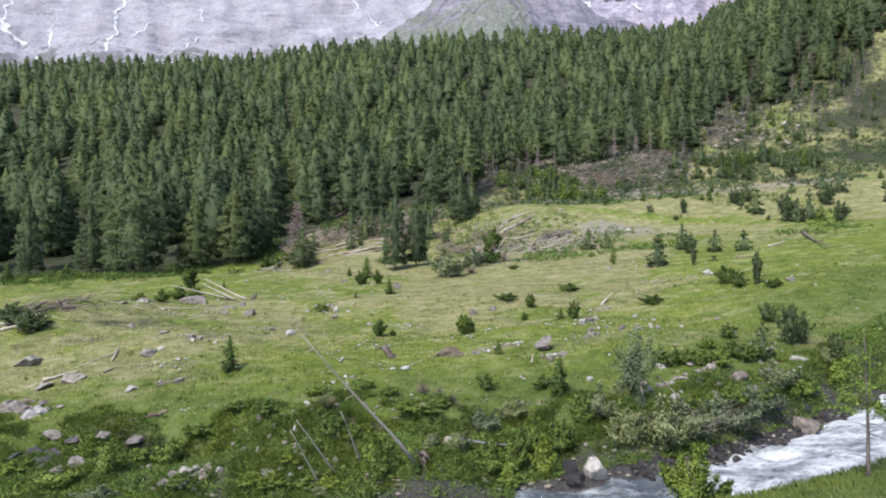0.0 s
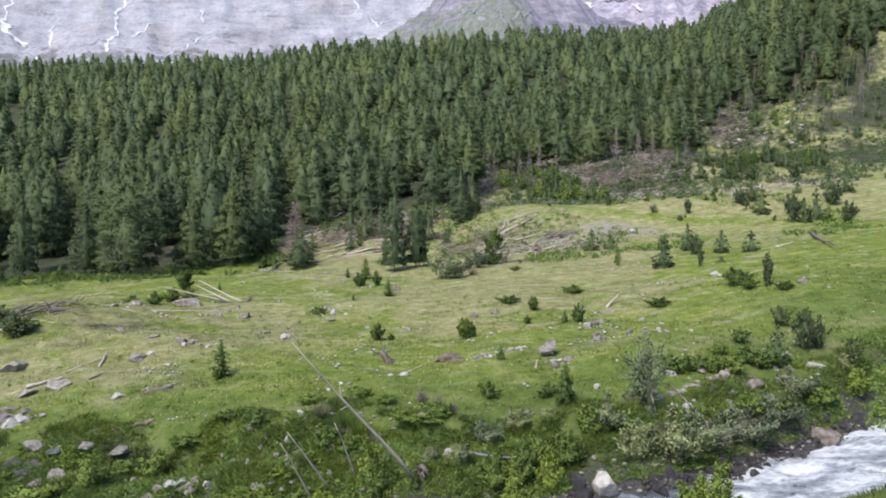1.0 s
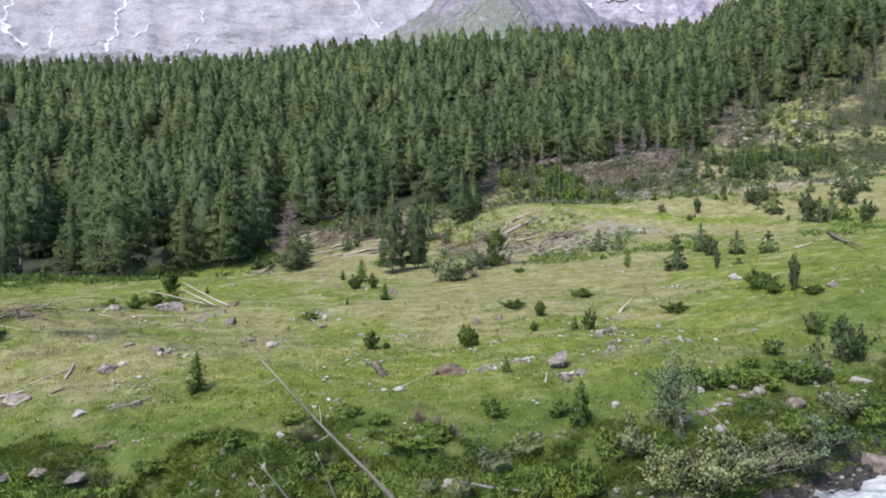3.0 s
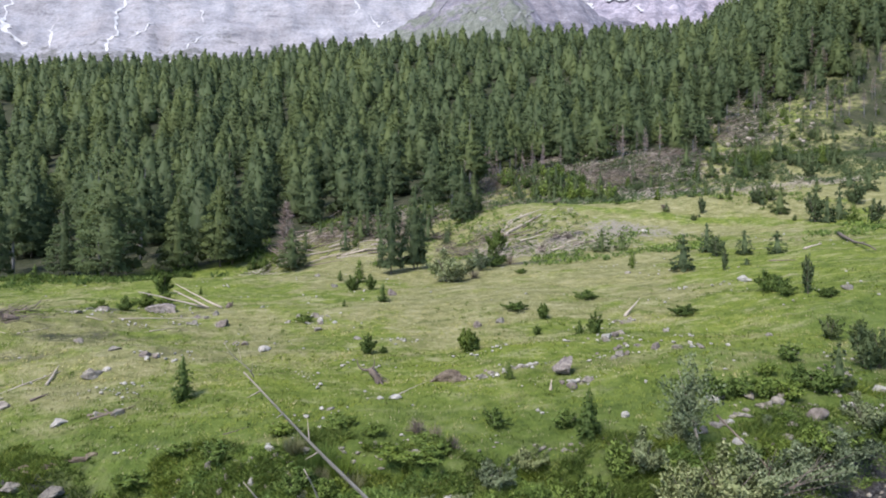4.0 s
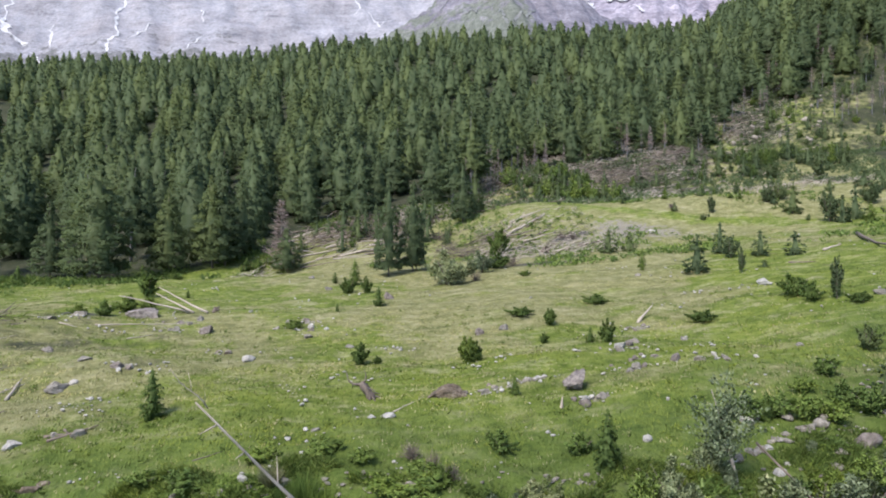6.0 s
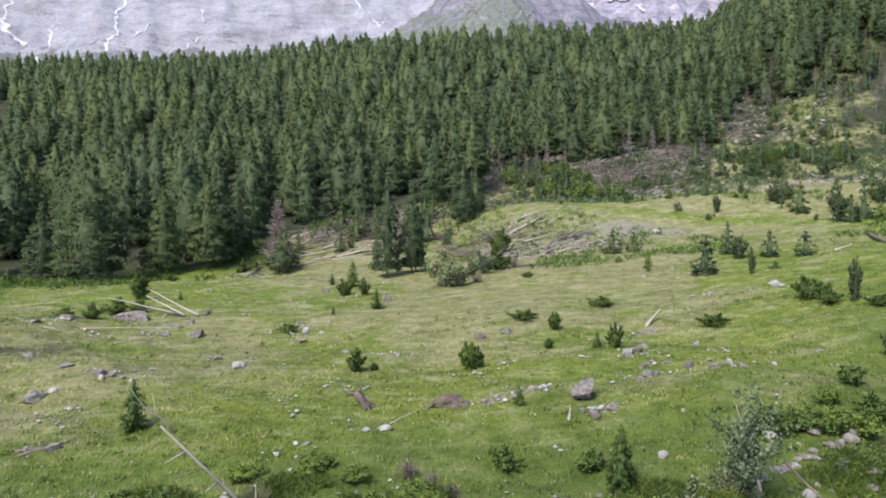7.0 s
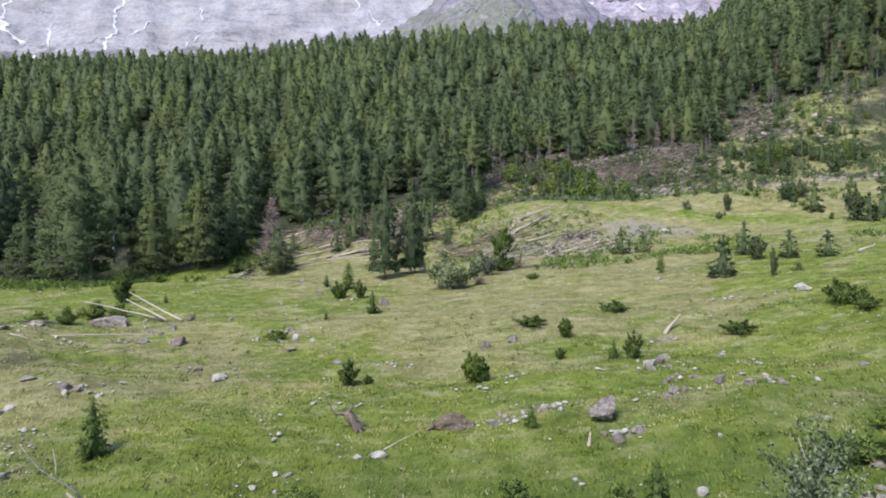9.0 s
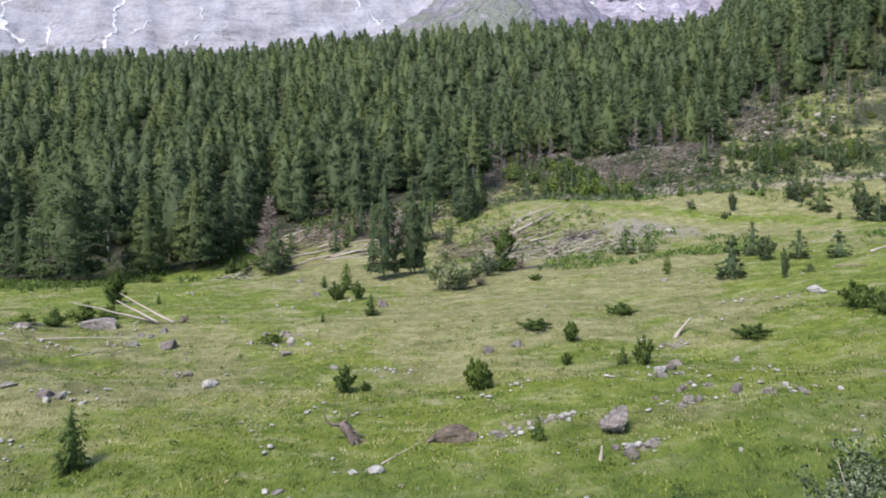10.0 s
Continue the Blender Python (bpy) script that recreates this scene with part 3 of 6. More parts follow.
def ground_masks(x, y):
    dist = y - stream_line(x)
    patchy = fractal(x / 14, y / 14, 3, 31)
    dry = 0.26 + 0.55 * patchy + 0.5 * fractal(x / 3.4, y / 1.9, 3, 33) + 0.38 * smooth(50, 92, y) - 0.34 * smooth(-8, -30, x) * smooth(66, 84, y) + 0.34 * smooth(-8, -22, x) * smooth(38, 46, y) * smooth(68, 58, y) + 0.45 * smooth(-8, 0, x) * smooth(30, 18, x) * smooth(50, 62, y) * smooth(100, 84, y) - 0.35 * smooth(44, 34, y) - 0.28 * smooth(18, 28, x) * smooth(40, 52, y) * smooth(100, 88, y)
    gravel = 0.05 + 0.52 * np.exp(-((y - 98) / 14) ** 2) * smooth(-4, 6, x) * smooth(40, 22, x) + 0.25 * smooth(11, 5, dist) * smooth(-2, -12, x)
    gravel = gravel + 0.22 * smooth(0.40, 0.44, x / np.maximum(y, 1)) * smooth(0.62, 0.5, x / np.maximum(y, 1)) * smooth(175, 200, y) + 0.3 * patchy * 0.5
    gravel = gravel + 0.14 * np.exp(-((y - forest_edge(x) + 6) / 9) ** 2) * smooth(-30, -20, x) * smooth(110, 80, x)
    gravel = gravel + 0.30 * smooth(26, 36, x) * smooth(84, 70, x) * smooth(134, 144, y) * smooth(186, 172, y)
    for cx, cy in STONY:
        gravel = gravel + 0.5 * np.exp(-((x - cx) / 1.2) ** 2 - ((y - cy) / 0.7) ** 2)
    # Dark forest floor; its rim also paints the shade under the outer trees.
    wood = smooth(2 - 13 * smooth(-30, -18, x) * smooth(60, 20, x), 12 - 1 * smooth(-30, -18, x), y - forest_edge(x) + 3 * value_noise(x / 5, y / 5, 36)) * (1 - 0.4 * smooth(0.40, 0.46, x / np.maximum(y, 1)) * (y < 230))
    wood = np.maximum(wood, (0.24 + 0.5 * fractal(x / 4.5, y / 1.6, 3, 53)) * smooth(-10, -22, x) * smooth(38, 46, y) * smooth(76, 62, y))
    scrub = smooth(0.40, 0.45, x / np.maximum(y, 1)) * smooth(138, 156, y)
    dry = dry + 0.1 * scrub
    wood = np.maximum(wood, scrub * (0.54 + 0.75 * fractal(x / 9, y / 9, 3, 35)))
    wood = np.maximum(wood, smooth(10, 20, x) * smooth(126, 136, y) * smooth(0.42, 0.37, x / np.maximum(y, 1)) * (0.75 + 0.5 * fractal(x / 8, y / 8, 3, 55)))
    brow = y - 112 + 0.55 * (x - 28)
    gravel = gravel + 0.30 * np.exp(-((brow + 8) / 4.0) ** 2) * smooth(20, 28, x) * smooth(66, 50, x)
    dry = dry - 0.7 * np.exp(-(brow / 2.4) ** 2) * smooth(14, 24, x) * smooth(70, 56, x) + 0.5 * np.exp(-((y - 116) / 5.0) ** 2) * smooth(16, 30, x)
    # Dark litter below the bank herbs, painting the shade in their gaps.
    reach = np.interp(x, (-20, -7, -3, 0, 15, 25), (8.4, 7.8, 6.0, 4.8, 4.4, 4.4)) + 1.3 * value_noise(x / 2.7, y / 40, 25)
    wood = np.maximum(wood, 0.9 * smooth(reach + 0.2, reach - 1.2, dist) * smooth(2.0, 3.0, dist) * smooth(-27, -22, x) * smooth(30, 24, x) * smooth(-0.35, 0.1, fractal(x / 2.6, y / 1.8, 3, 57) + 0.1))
    wet = np.where(dist > 0, np.where(x > 3, smooth(5.0, 3.6, dist), smooth(3.4, 2.2, dist)), smooth(3.2, 2.2, -dist)) * (y < 80)
    scarp = smooth(0.16, 0.3, fractal(x / 3.2, y / 2.0, 3, 37)) * smooth(8.0, 6.0, dist + 3 * smooth(5, 12, x)) * (dist > 0) * (y < 60)
    for cx, cy, rx, ry in EARTH:
        wet = np.maximum(wet, 0.95 * smooth(1.25, 0.55, np.hypot((x - cx) / rx, (y - cy) / ry) + 0.5 * fractal(x / 0.9, y / 0.9, 3, 38)))
    wet = np.maximum(wet, 0.8 * scarp)
    return dry, gravel, wood, wet


def lushness(x, y):
    d = y - stream_line(x) + 2.5 * fractal(x / 5, y / 4, 3, 51)
    return smooth(19, 9, d) * (y < 70)


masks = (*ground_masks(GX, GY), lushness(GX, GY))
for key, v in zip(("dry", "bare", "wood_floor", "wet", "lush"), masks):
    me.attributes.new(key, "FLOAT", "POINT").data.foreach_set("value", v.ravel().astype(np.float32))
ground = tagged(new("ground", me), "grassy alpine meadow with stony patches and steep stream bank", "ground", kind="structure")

# ---- stream ----
sx = np.linspace(-40, 70, 260)
sw = np.linspace(-3.4, 3.4, 26)
SX, SW = np.meshgrid(sx, sw)
SY = stream_line(SX) + SW
SZ = water_level(SX) + fractal(SX / 1.3, SY / 0.9, 3, 41) * 0.36 + fractal(SX / 5, SY / 3, 2, 45) * 0.12
n1 = len(sx)
q = (np.arange(len(sw) - 1)[:, None] * n1 + np.arange(n1 - 1)).ravel()
tris = np.concatenate([np.stack([q, q + 1, q + n1 + 1], 1), np.stack([q, q + n1 + 1, q + n1], 1)])
me = mesh_of("water", np.stack([SX, SY, SZ], -1).reshape(-1, 3), tris, M_WATER)
me.polygons.foreach_set("use_smooth", np.ones(len(tris), dtype=bool))
foam = 0.15 * smooth(8, 13, SX) - 0.02 + 0.22 * fractal(SX / 3, SY / 2, 2, 47)
me.attributes.new("foam", "FLOAT", "POINT").data.foreach_set("value", foam.ravel().astype(np.float32))
tagged(new("water", me), "foaming white mountain stream rushing between dark wet stones", "water", kind="structure")

# ---- far mountains ----
def mountain(name, label, mat, xs, ys, height):
    X, Y = np.meshgrid(xs, ys)
    Z = height(X, Y)
    k = len(xs)
    q = (np.arange(len(ys) - 1)[:, None] * k + np.arange(k - 1)).ravel()
    t = np.concatenate([np.stack([q, q + 1, q + k + 1], 1), np.stack([q, q + k + 1, q + k], 1)])
    me = mesh_of(name, np.stack([X, Y, Z], -1).reshape(-1, 3), t, mat)
    me.polygons.foreach_set("use_smooth", np.ones(len(t), dtype=bool))
    return tagged(new(name, me), label, "mountain", kind="structure")


def ridged(x, y, octaves, seed):
    total, gain = 0.0, 0.5
    for i in range(octaves):
        total = total + gain * (1 - 2 * np.abs(value_noise(x * 2 ** i, y * 2 ** i, seed + i)))
        gain *= 0.5
    return total


def wall_z(x, y):
    return 150 + 1.15 * (y - 1150) + 0.10 * (-x) + ridged((x + 0.5 * y) / 170, (y - 0.4 * x) / 420, 5, 61) * 42 + fractal(x / 60, y / 60, 4, 66) * 22


def green_peak_z(x, y):
    dx, dy = x - 120, y - 1330
    cone = 612 - np.where(dx > 0, 0.52, 0.62) * np.abs(dx) - np.where(dy < 0, 1.05, 0.6) * np.abs(dy)
    return cone + ridged((x + 0.3 * y) / 90, (y - 0.2 * x) / 260, 6, 71) * 36 + fractal(x / 40, y / 40, 3, 77) * 9


def red_peak_z(x, y):
    return 620 + 0.95 * (y - 2300) + 0.08 * (x - 900) + ridged((x - 0.35 * y) / 330, y / 700, 6, 81) * 150 + fractal(x / 90, y / 90, 4, 88) * 45


# Rock and turf colours; peak and summit lightened to carry the distance haze.
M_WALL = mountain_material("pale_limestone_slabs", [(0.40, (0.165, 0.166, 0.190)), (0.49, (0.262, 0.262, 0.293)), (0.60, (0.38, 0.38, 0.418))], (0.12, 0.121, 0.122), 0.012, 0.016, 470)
M_PEAK = mountain_material("hazed_grassy_slope", [(0.42, (0.10, 0.098, 0.122)), (0.5, (0.175, 0.168, 0.20)), (0.58, (0.28, 0.27, 0.31))], (0.132, 0.148, 0.120), 0.085, 0.014, 480, 150)
M_RED = mountain_material("hazed_purple_grey_rock", [(0.42, (0.15, 0.142, 0.18)), (0.5, (0.25, 0.232, 0.28)), (0.58, (0.40, 0.375, 0.43))], (0.5, 0.5, 0.5), 0.0, 0.006)
M_SNOW, _n, _l, _b = material("old_snow_and_meltwater")
_l.new(ramp(_n, _l, noise_node(_n, _l, 0.08, 6, 0.7, _n.new("ShaderNodeTexCoord").outputs["Object"]), [(0.35, (0.34, 0.34, 0.36)), (0.6, (0.55, 0.55, 0.57))]), _b.inputs["Base Color"])
M_TRACK, _n, _l, _b = material("pale_eroded_track")
_l.new(ramp(_n, _l, noise_node(_n, _l, 0.06, 6, 0.7, _n.new("ShaderNodeTexCoord").outputs["Object"]), [(0.35, (0.11, 0.115, 0.11)), (0.65, (0.18, 0.185, 0.185))]), _b.inputs["Base Color"])


def ribbon(name, label, mat, points, width, height, lift=2.0):
    """A band of water, snow or gravel that follows a mountain's face down a line of points."""
    p = np.array(points, float)
    s = np.linspace(0, len(p) - 1, (len(p) - 1) * 14 + 1)
    x = np.interp(s, np.arange(len(p)), p[:, 0]) + fractal(s * 2.3, s * 0 + p[0, 0], 4, 191) * (width * 0.8 + 5)
    y = np.interp(s, np.arange(len(p)), p[:, 1])
    w = width * (0.15 + 0.6 * (fractal(s * 2.1, s * 0 + p[0, 1], 3, 193) + 0.5).clip(0, 1))
    w[[0, -1]] *= 0.3
    cols = []
    for k in (-1.0, -0.4, 0.4, 1.0):
        cols.append(np.stack([x + k * w, y, height(x + k * w, y) + lift], 1))
    v = np.stack(cols, 1).reshape(-1, 3)
    q = (np.arange(len(s) - 1)[:, None] * 4 + np.arange(3)).ravel()
    t = np.concatenate([np.stack([q, q + 1, q + 5], 1), np.stack([q, q + 5, q + 4], 1)])
    return tagged(new(name, mesh_of(name, v, t, mat)), label, "water" if mat is M_SNOW else "track", kind="structure")


FALLS = [(9, [(-959, 1420), (-955, 1395), (-938, 1356)]), (22, [(-938, 1356), (-917, 1340), (-894, 1331), (-875, 1327)]), (7, [(-846, 1307), (-830, 1304), (-814, 1294)]),
         (5, [(-723, 1454), (-721, 1431), (-721, 1399), (-702, 1373), (-682, 1333), (-694, 1321), (-689, 1297)]), (3.5, [(-849, 1384), (-841, 1367), (-819, 1326)]),
         (3, [(-632, 1386), (-633, 1357), (-651, 1336), (-678, 1320)]), (3, [(-551, 1444), (-530, 1402)]), (4, [(-214, 1523), (-197, 1489), (-211, 1482)]),
         (4, [(-178, 1485), (-160, 1467), (-148, 1427), (-171, 1424), (-205, 1418)]), (3, [(-125, 1482), (-137, 1436), (-146, 1427)]), (3, [(-531, 1319), (-523, 1343), (-512, 1362)])]
TRACKS = [(3, [(33, 1265), (11, 1294), (-11, 1277)]), (3.5, [(62, 1222), (58, 1206), (37, 1231), (16, 1241)]), (3, [(97, 1186), (106, 1151), (112, 1130)]), (4, [(121, 1136), (142, 1155), (167, 1190)])]
SNOWS = [(26, [(631, 2853), (648, 2818), (660, 2800)]), (45, [(716, 2793), (773, 2720), (826, 2680)]), (24, [(884, 2650), (933, 2660)]), (14, [(705, 2840), (742, 2800), (760, 2760)]), (10, [(820, 2800), (845, 2755)]), (12, [(960, 2740), (1000, 2700)]), (9, [(760, 2640), (790, 2600), (800, 2560)]), (16, [(880, 2820), (930, 2800), (990, 2810)])]
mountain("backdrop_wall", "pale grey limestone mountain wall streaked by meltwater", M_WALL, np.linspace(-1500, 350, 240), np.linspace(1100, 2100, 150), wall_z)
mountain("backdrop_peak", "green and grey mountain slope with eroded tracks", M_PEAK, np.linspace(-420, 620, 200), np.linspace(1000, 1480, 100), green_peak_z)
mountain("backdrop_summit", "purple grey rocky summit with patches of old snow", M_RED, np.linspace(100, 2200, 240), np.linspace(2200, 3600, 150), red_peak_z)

for w, line in FALLS:
    ribbon("waterfall", "white meltwater fall on the pale mountain wall", M_SNOW, line, w, wall_z)
for w, line in TRACKS:
    ribbon("eroded_track", "pale eroded gully on the green mountain slope", M_TRACK, line, w, green_peak_z)
for w, line in SNOWS:
    ribbon("snow_patch", "patch of old snow on the rocky summit", M_SNOW, line, w, red_peak_z, 12.0)

# ---- forest ----
rng = np.random.default_rng(7)
LARCH, FINE_LARCH, BARE_LARCH = [], [], []
for i in range(14):
    h = 14.0
    fine, poor = 5 <= i < 10, i >= 10
    r = rng.uniform(2.9, 3.4) if poor else rng.uniform(4.3, 5.0)
    tree = new("larch_tree")
    stem = part("trunk", mesh_of("larch_trunk", *trunk_of(rng, h, 0.21 if poor else 0.19, 7, 7), M_PALE_BARK if poor else M_BARK), tree)
    for j in range(12 if fine else 5 if poor else 0):
        part("branch", mesh_of("larch_branch", *limb_of(rng, h, 0.19, r), M_BARK), stem)
    crown = larch_crown(rng, h, r, 96, 46, 0.55, 0.10, 0.3) if fine else larch_crown(rng, h, r, 60, 34, 0.62, 0.34, 0.45) if poor else larch_crown(rng, h, r, 80, 32, 0.72, 0.05, 0.6)
    part("crown", leafy("larch_crown", crown, M_LARCH, seed=i), tree, "feathery green larch needles")
    tagged(tree, "tall larch with bare lower trunk and thin green crown" if poor else "tall green larch with feathery conical crown at forest edge", "tree", "bare-trunked larches of the forest edge" if poor else "larches of the forest edge")
    (FINE_LARCH if fine else BARE_LARCH if poor else LARCH).append(tree)
used = set()


def plant(kind, x, y, scale, wide=1.0, turn=0.0, sink=0.05):
    m = Matrix.Translation((x, y, ground_at(x, y) - sink)) @ Matrix.Rotation(turn, 4, "Z") @ Matrix.Diagonal((scale * wide, scale * wide, scale, 1))
    if kind.name not in used:
        used.add(kind.name)
        kind.matrix_basis = m
        return kind
    return copy_thing(kind, m @ Matrix.Diagonal((1 / kind.scale[0], 1 / kind.scale[1], 1 / kind.scale[2], 1)))


def in_forest(x, y):
    if y < forest_edge(x) + 4 * value_noise(x / 9, y / 9, 91):
        return False
    side = x / y
    if y < 222 and side > 0.43 + 0.012 * value_noise(y / 14, 0.0, 92):
        return False
    return not (side > 0.60 and y < 236)


spots = []
cells = {}
FRONT = [(-47.0, 97.0, 18.0), (-55.7, 100.3, 11.0), (-40.0, 103.0, 12.5), (-34.6, 105.5, 14.0), (-33.1, 106.6, 15.0), (-31.9, 111.2, 12.0),
         (-6.4, 84.7, 11.6), (-3.7, 87.0, 11.2), (-3.3, 88.2, 8.0), (3.2, 118.0, 10.5), (-23.0, 103.9, 6.5), (-62.0, 95.0, 13.0), (5.5, 123.0, 8.0)]
for x, y, h in FRONT:
    plant(FINE_LARCH[rng.integers(5)], x, y, h / 14.0, 1.05 if h > 16 else 1.35 if h < 7 else 0.9 if y > 95 else 0.62, rng.uniform(0, 6.28))
    cells.setdefault((int(x // 11), int(y // 11)), []).append((x, y))
for _ in range(60000):
    y = 86 + 470 * rng.random() ** 0.8
    x = rng.uniform(-0.74, 0.76) * y
    gap = (6.4 + 0.0084 * y + 3.2 * rng.random()) * (0.70 if x > 0.42 * y else 0.74 if x > 0 and y < forest_edge(x) + 26 else 1.25 if y < forest_edge(x) + 12 else 1.0)
    key = (int(x // 11), int(y // 11))
    if not in_forest(x, y):
        continue
    if any(math.hypot(x - a, y - b) < gap for i in (-1, 0, 1) for j in (-1, 0, 1) for a, b in cells.get((key[0] + i, key[1] + j), ())):
        continue
    cells.setdefault(key, []).append((x, y))
    spots.append((x, y))
spots.sort(key=lambda p: min(p[1] - 86, 2.2 * (p[1] - float(forest_edge(p[0]))) + (0 if 0 < p[0] < 120 else 900)))
near, far = spots[:205], spots[205:]
for x, y in near:
    rim = y - float(forest_edge(x)) < 14 and x > 0
    kinds = (FINE_LARCH if rng.random() < 0.6 else BARE_LARCH) if y < 116 else BARE_LARCH if rim and rng.random() < 0.75 else LARCH
    plant(kinds[rng.integers(len(kinds))], x, y, rng.uniform(0.8, 1.25), rng.uniform(0.85, 1.15), rng.uniform(0, 6.28))


def tree_cloud(name, places, boughs, per_bough, size, label):
    kinds = []
    for i in range(9):
        cv, ct = larch_crown(rng, 1.0, rng.uniform(0.32, 0.38), boughs, per_bough, size, 0.03, 0.66)
        kinds.append((cv, ct, outward(cv, seed=i)))
    vs, ns, ts, tone, tv, tt, at, at2 = [], [], [], [], [], [], 0, 0
    for x, y in places:
        cv, ct, cn = kinds[rng.integers(9)]
        h, a, w = rng.uniform(12.0, 20.0), rng.uniform(0, 6.28), rng.uniform(0.85, 1.15)
        c, s = math.cos(a) * w, math.sin(a) * w
        z = ground_at(x, y) - 0.1
        p = np.stack([(cv[:, 0] * c - cv[:, 1] * s) * h + x, (cv[:, 0] * s + cv[:, 1] * c) * h + y, cv[:, 2] * h + z], 1)
        ns.append(np.stack([(cn[:, 0] * c - cn[:, 1] * s) / w, (cn[:, 0] * s + cn[:, 1] * c) / w, cn[:, 2]], 1))
        vs.append(p), ts.append(ct + at), tone.append(np.full(len(p), rng.random()))
        at += len(p)
        k = np.array([(0.16, 0, 0), (-0.08, 0.14, 0), (-0.08, -0.14, 0), (0, 0, h * 0.8)]) + (x, y, z)
        tv.append(k), tt.append(np.array([(0, 1, 3), (1, 2, 3), (2, 0, 3)]) + at2)
        at2 += 4
    wood = new(name)
    part("crowns", mesh_of(name, np.concatenate(vs), np.concatenate(ts), M_LARCH, np.concatenate(tone), np.concatenate(ns)), wood)["kind"] = "stuff"
    part("trunks", mesh_of(name + "_trunks", np.concatenate(tv), np.concatenate(tt), M_BARK), wood)["kind"] = "stuff"
    return tagged(wood, label, "forest", kind="stuff")


mid = [p for p in far if p[1] < 280]
back = [p for p in far if p[1] >= 280]
tree_cloud("larch_forest", mid, 92, 34, 0.053, "dense green larch forest on the mountainside")
tree_cloud("distant_forest", back, 44, 12, 0.094, "distant dark green larch forest below the mountain")


# ---- where the loose things stand: x, y, width, height in metres ----
SPRUCES = [
    (-13.9, 41.1, 1.25, 2.35), (6.2, 34.3, 1.1, 2.14), (1.6, 49.1, 1.31, 1.49), (18.8, 37.3, 1.33, 2.39), (21.5, 39.5, 1.76, 2.32), (22.6, 40.0, 1.57, 2.0),
    (-30.1, 75.3, 1.89, 2.25), (-26.1, 75.5, 0.53, 0.95), (-11.9, 80.4, 0.76, 1.27), (-9.6, 79.5, 1.38, 2.77), (-9.6, 74.2, 1.51, 1.51), (-7.5, 72.9, 1.14, 1.37),
    (-5.6, 65.8, 1.12, 1.72), (-8.8, 63.4, 0.39, 0.78), (-5.0, 49.1, 1.08, 1.15), (-4.0, 49.5, 0.58, 0.51), (1.4, 50.4, 0.67, 1.41), (2.0, 48.9, 0.93, 1.14),
    (7.7, 55.9, 1.01, 1.17), (6.6, 51.8, 0.57, 0.61), (9.4, 51.0, 0.68, 1.05), (10.4, 50.6, 1.04, 1.26), (3.6, 41.9, 0.65, 0.94), (7.6, 98.2, 2.7, 3.34),
]
SPRUCES_2 = [
    (20.0, 74.5, 0.82, 2.34), (22.7, 44.5, 1.46, 1.39), (24.1, 43.9, 1.25, 1.37), (13.6, 37.2, 0.6, 0.93), (6.4, 34.9, 1.02, 2.09), (13.4, 36.8, 0.65, 1.24),
    (23.3, 37.8, 1.49, 2.03),
]
SAPLINGS = [
    (20.5, 89.7, 2.45, 3.16), (23.1, 89.9, 2.16, 2.45), (23.5, 69.6, 2.49, 3.78), (29.7, 78.8, 1.87, 3.49), (29.5, 75.8, 1.79, 2.38), (32.4, 75.5, 2.02, 2.73),
    (35.0, 73.9, 2.32, 2.55), (29.0, 68.0, 1.05, 0.84), (26.3, 66.7, 0.62, 2.37), (51.7, 104.9, 2.91, 4.96), (39.6, 116.0, 0.86, 1.05), (41.9, 114.7, 1.51, 1.88),
    (40.7, 107.2, 1.23, 2.8), (47.0, 111.5, 1.28, 2.74), (50.3, 109.7, 2.51, 2.69), (51.8, 132.6, 1.76, 2.64), (35.8, 109.3, 1.43, 1.43), (53.3, 98.3, 2.71, 4.62),
    (54.2, 97.1, 2.36, 3.93), (56.9, 98.6, 2.72, 4.95), (56.1, 94.1, 2.58, 4.55), (67.3, 112.6, 3.14, 3.14), (68.9, 110.2, 3.07, 4.51), (63.7, 104.9, 2.57, 3.42),
]
SAPLINGS_2 = [
    (57.4, 91.8, 2.22, 3.25), (62.1, 113.0, 1.85, 2.04), (29.3, 114.2, 1.5, 2.06), (38.9, 139.4, 1.16, 1.39), (45.8, 112.4, 1.47, 1.29), (72.4, 150.5, 3.02, 3.78),
    (81.6, 148.9, 3.74, 5.48), (52.8, 110.4, 2.02, 2.86), (29.5, 115.2, 1.06, 1.94), (19.1, 116.4, 0.72, 0.8), (26.0, 52.5, 0.78, 2.95),
]
LOWBUSHS = [
    (5.7, 57.8, 2.53, 0.78), (12.1, 61.2, 2.14, 0.93), (-11.3, 58.8, 1.78, 0.8), (17.8, 54.3, 2.43, 0.97), (25.1, 55.8, 2.76, 1.84), (24.9, 53.5, 1.99, 1.03),
    (26.7, 51.3, 1.74, 0.83), (8.5, 76.8, 1.57, 0.73), (-30.2, 63.3, 1.94, 0.87), (-28.1, 63.3, 2.42, 1.26), (5.8, 85.5, 4.1, 2.18),
]
WILLOWS = [
    (0.4, 76.4, 5.41, 3.37), (4.3, 81.0, 2.9, 2.32),
]
ROCKBS = [
    (-24.8, 63.8, 3.23, 1.08), (-18.0, 58.9, 1.25, 0.89), (-5.0, 69.0, 1.07, 1.07), (2.4, 54.2, 0.89, 0.73), 
    (6.8, 40.5, 0.68, 0.51), (14.8, 43.4, 0.4, 0.18), (16.1, 34.6, 1.05, 0.73), (19.1, 36.8, 0.65, 0.27), (-24.9, 37.4, 1.67, 0.73),
]
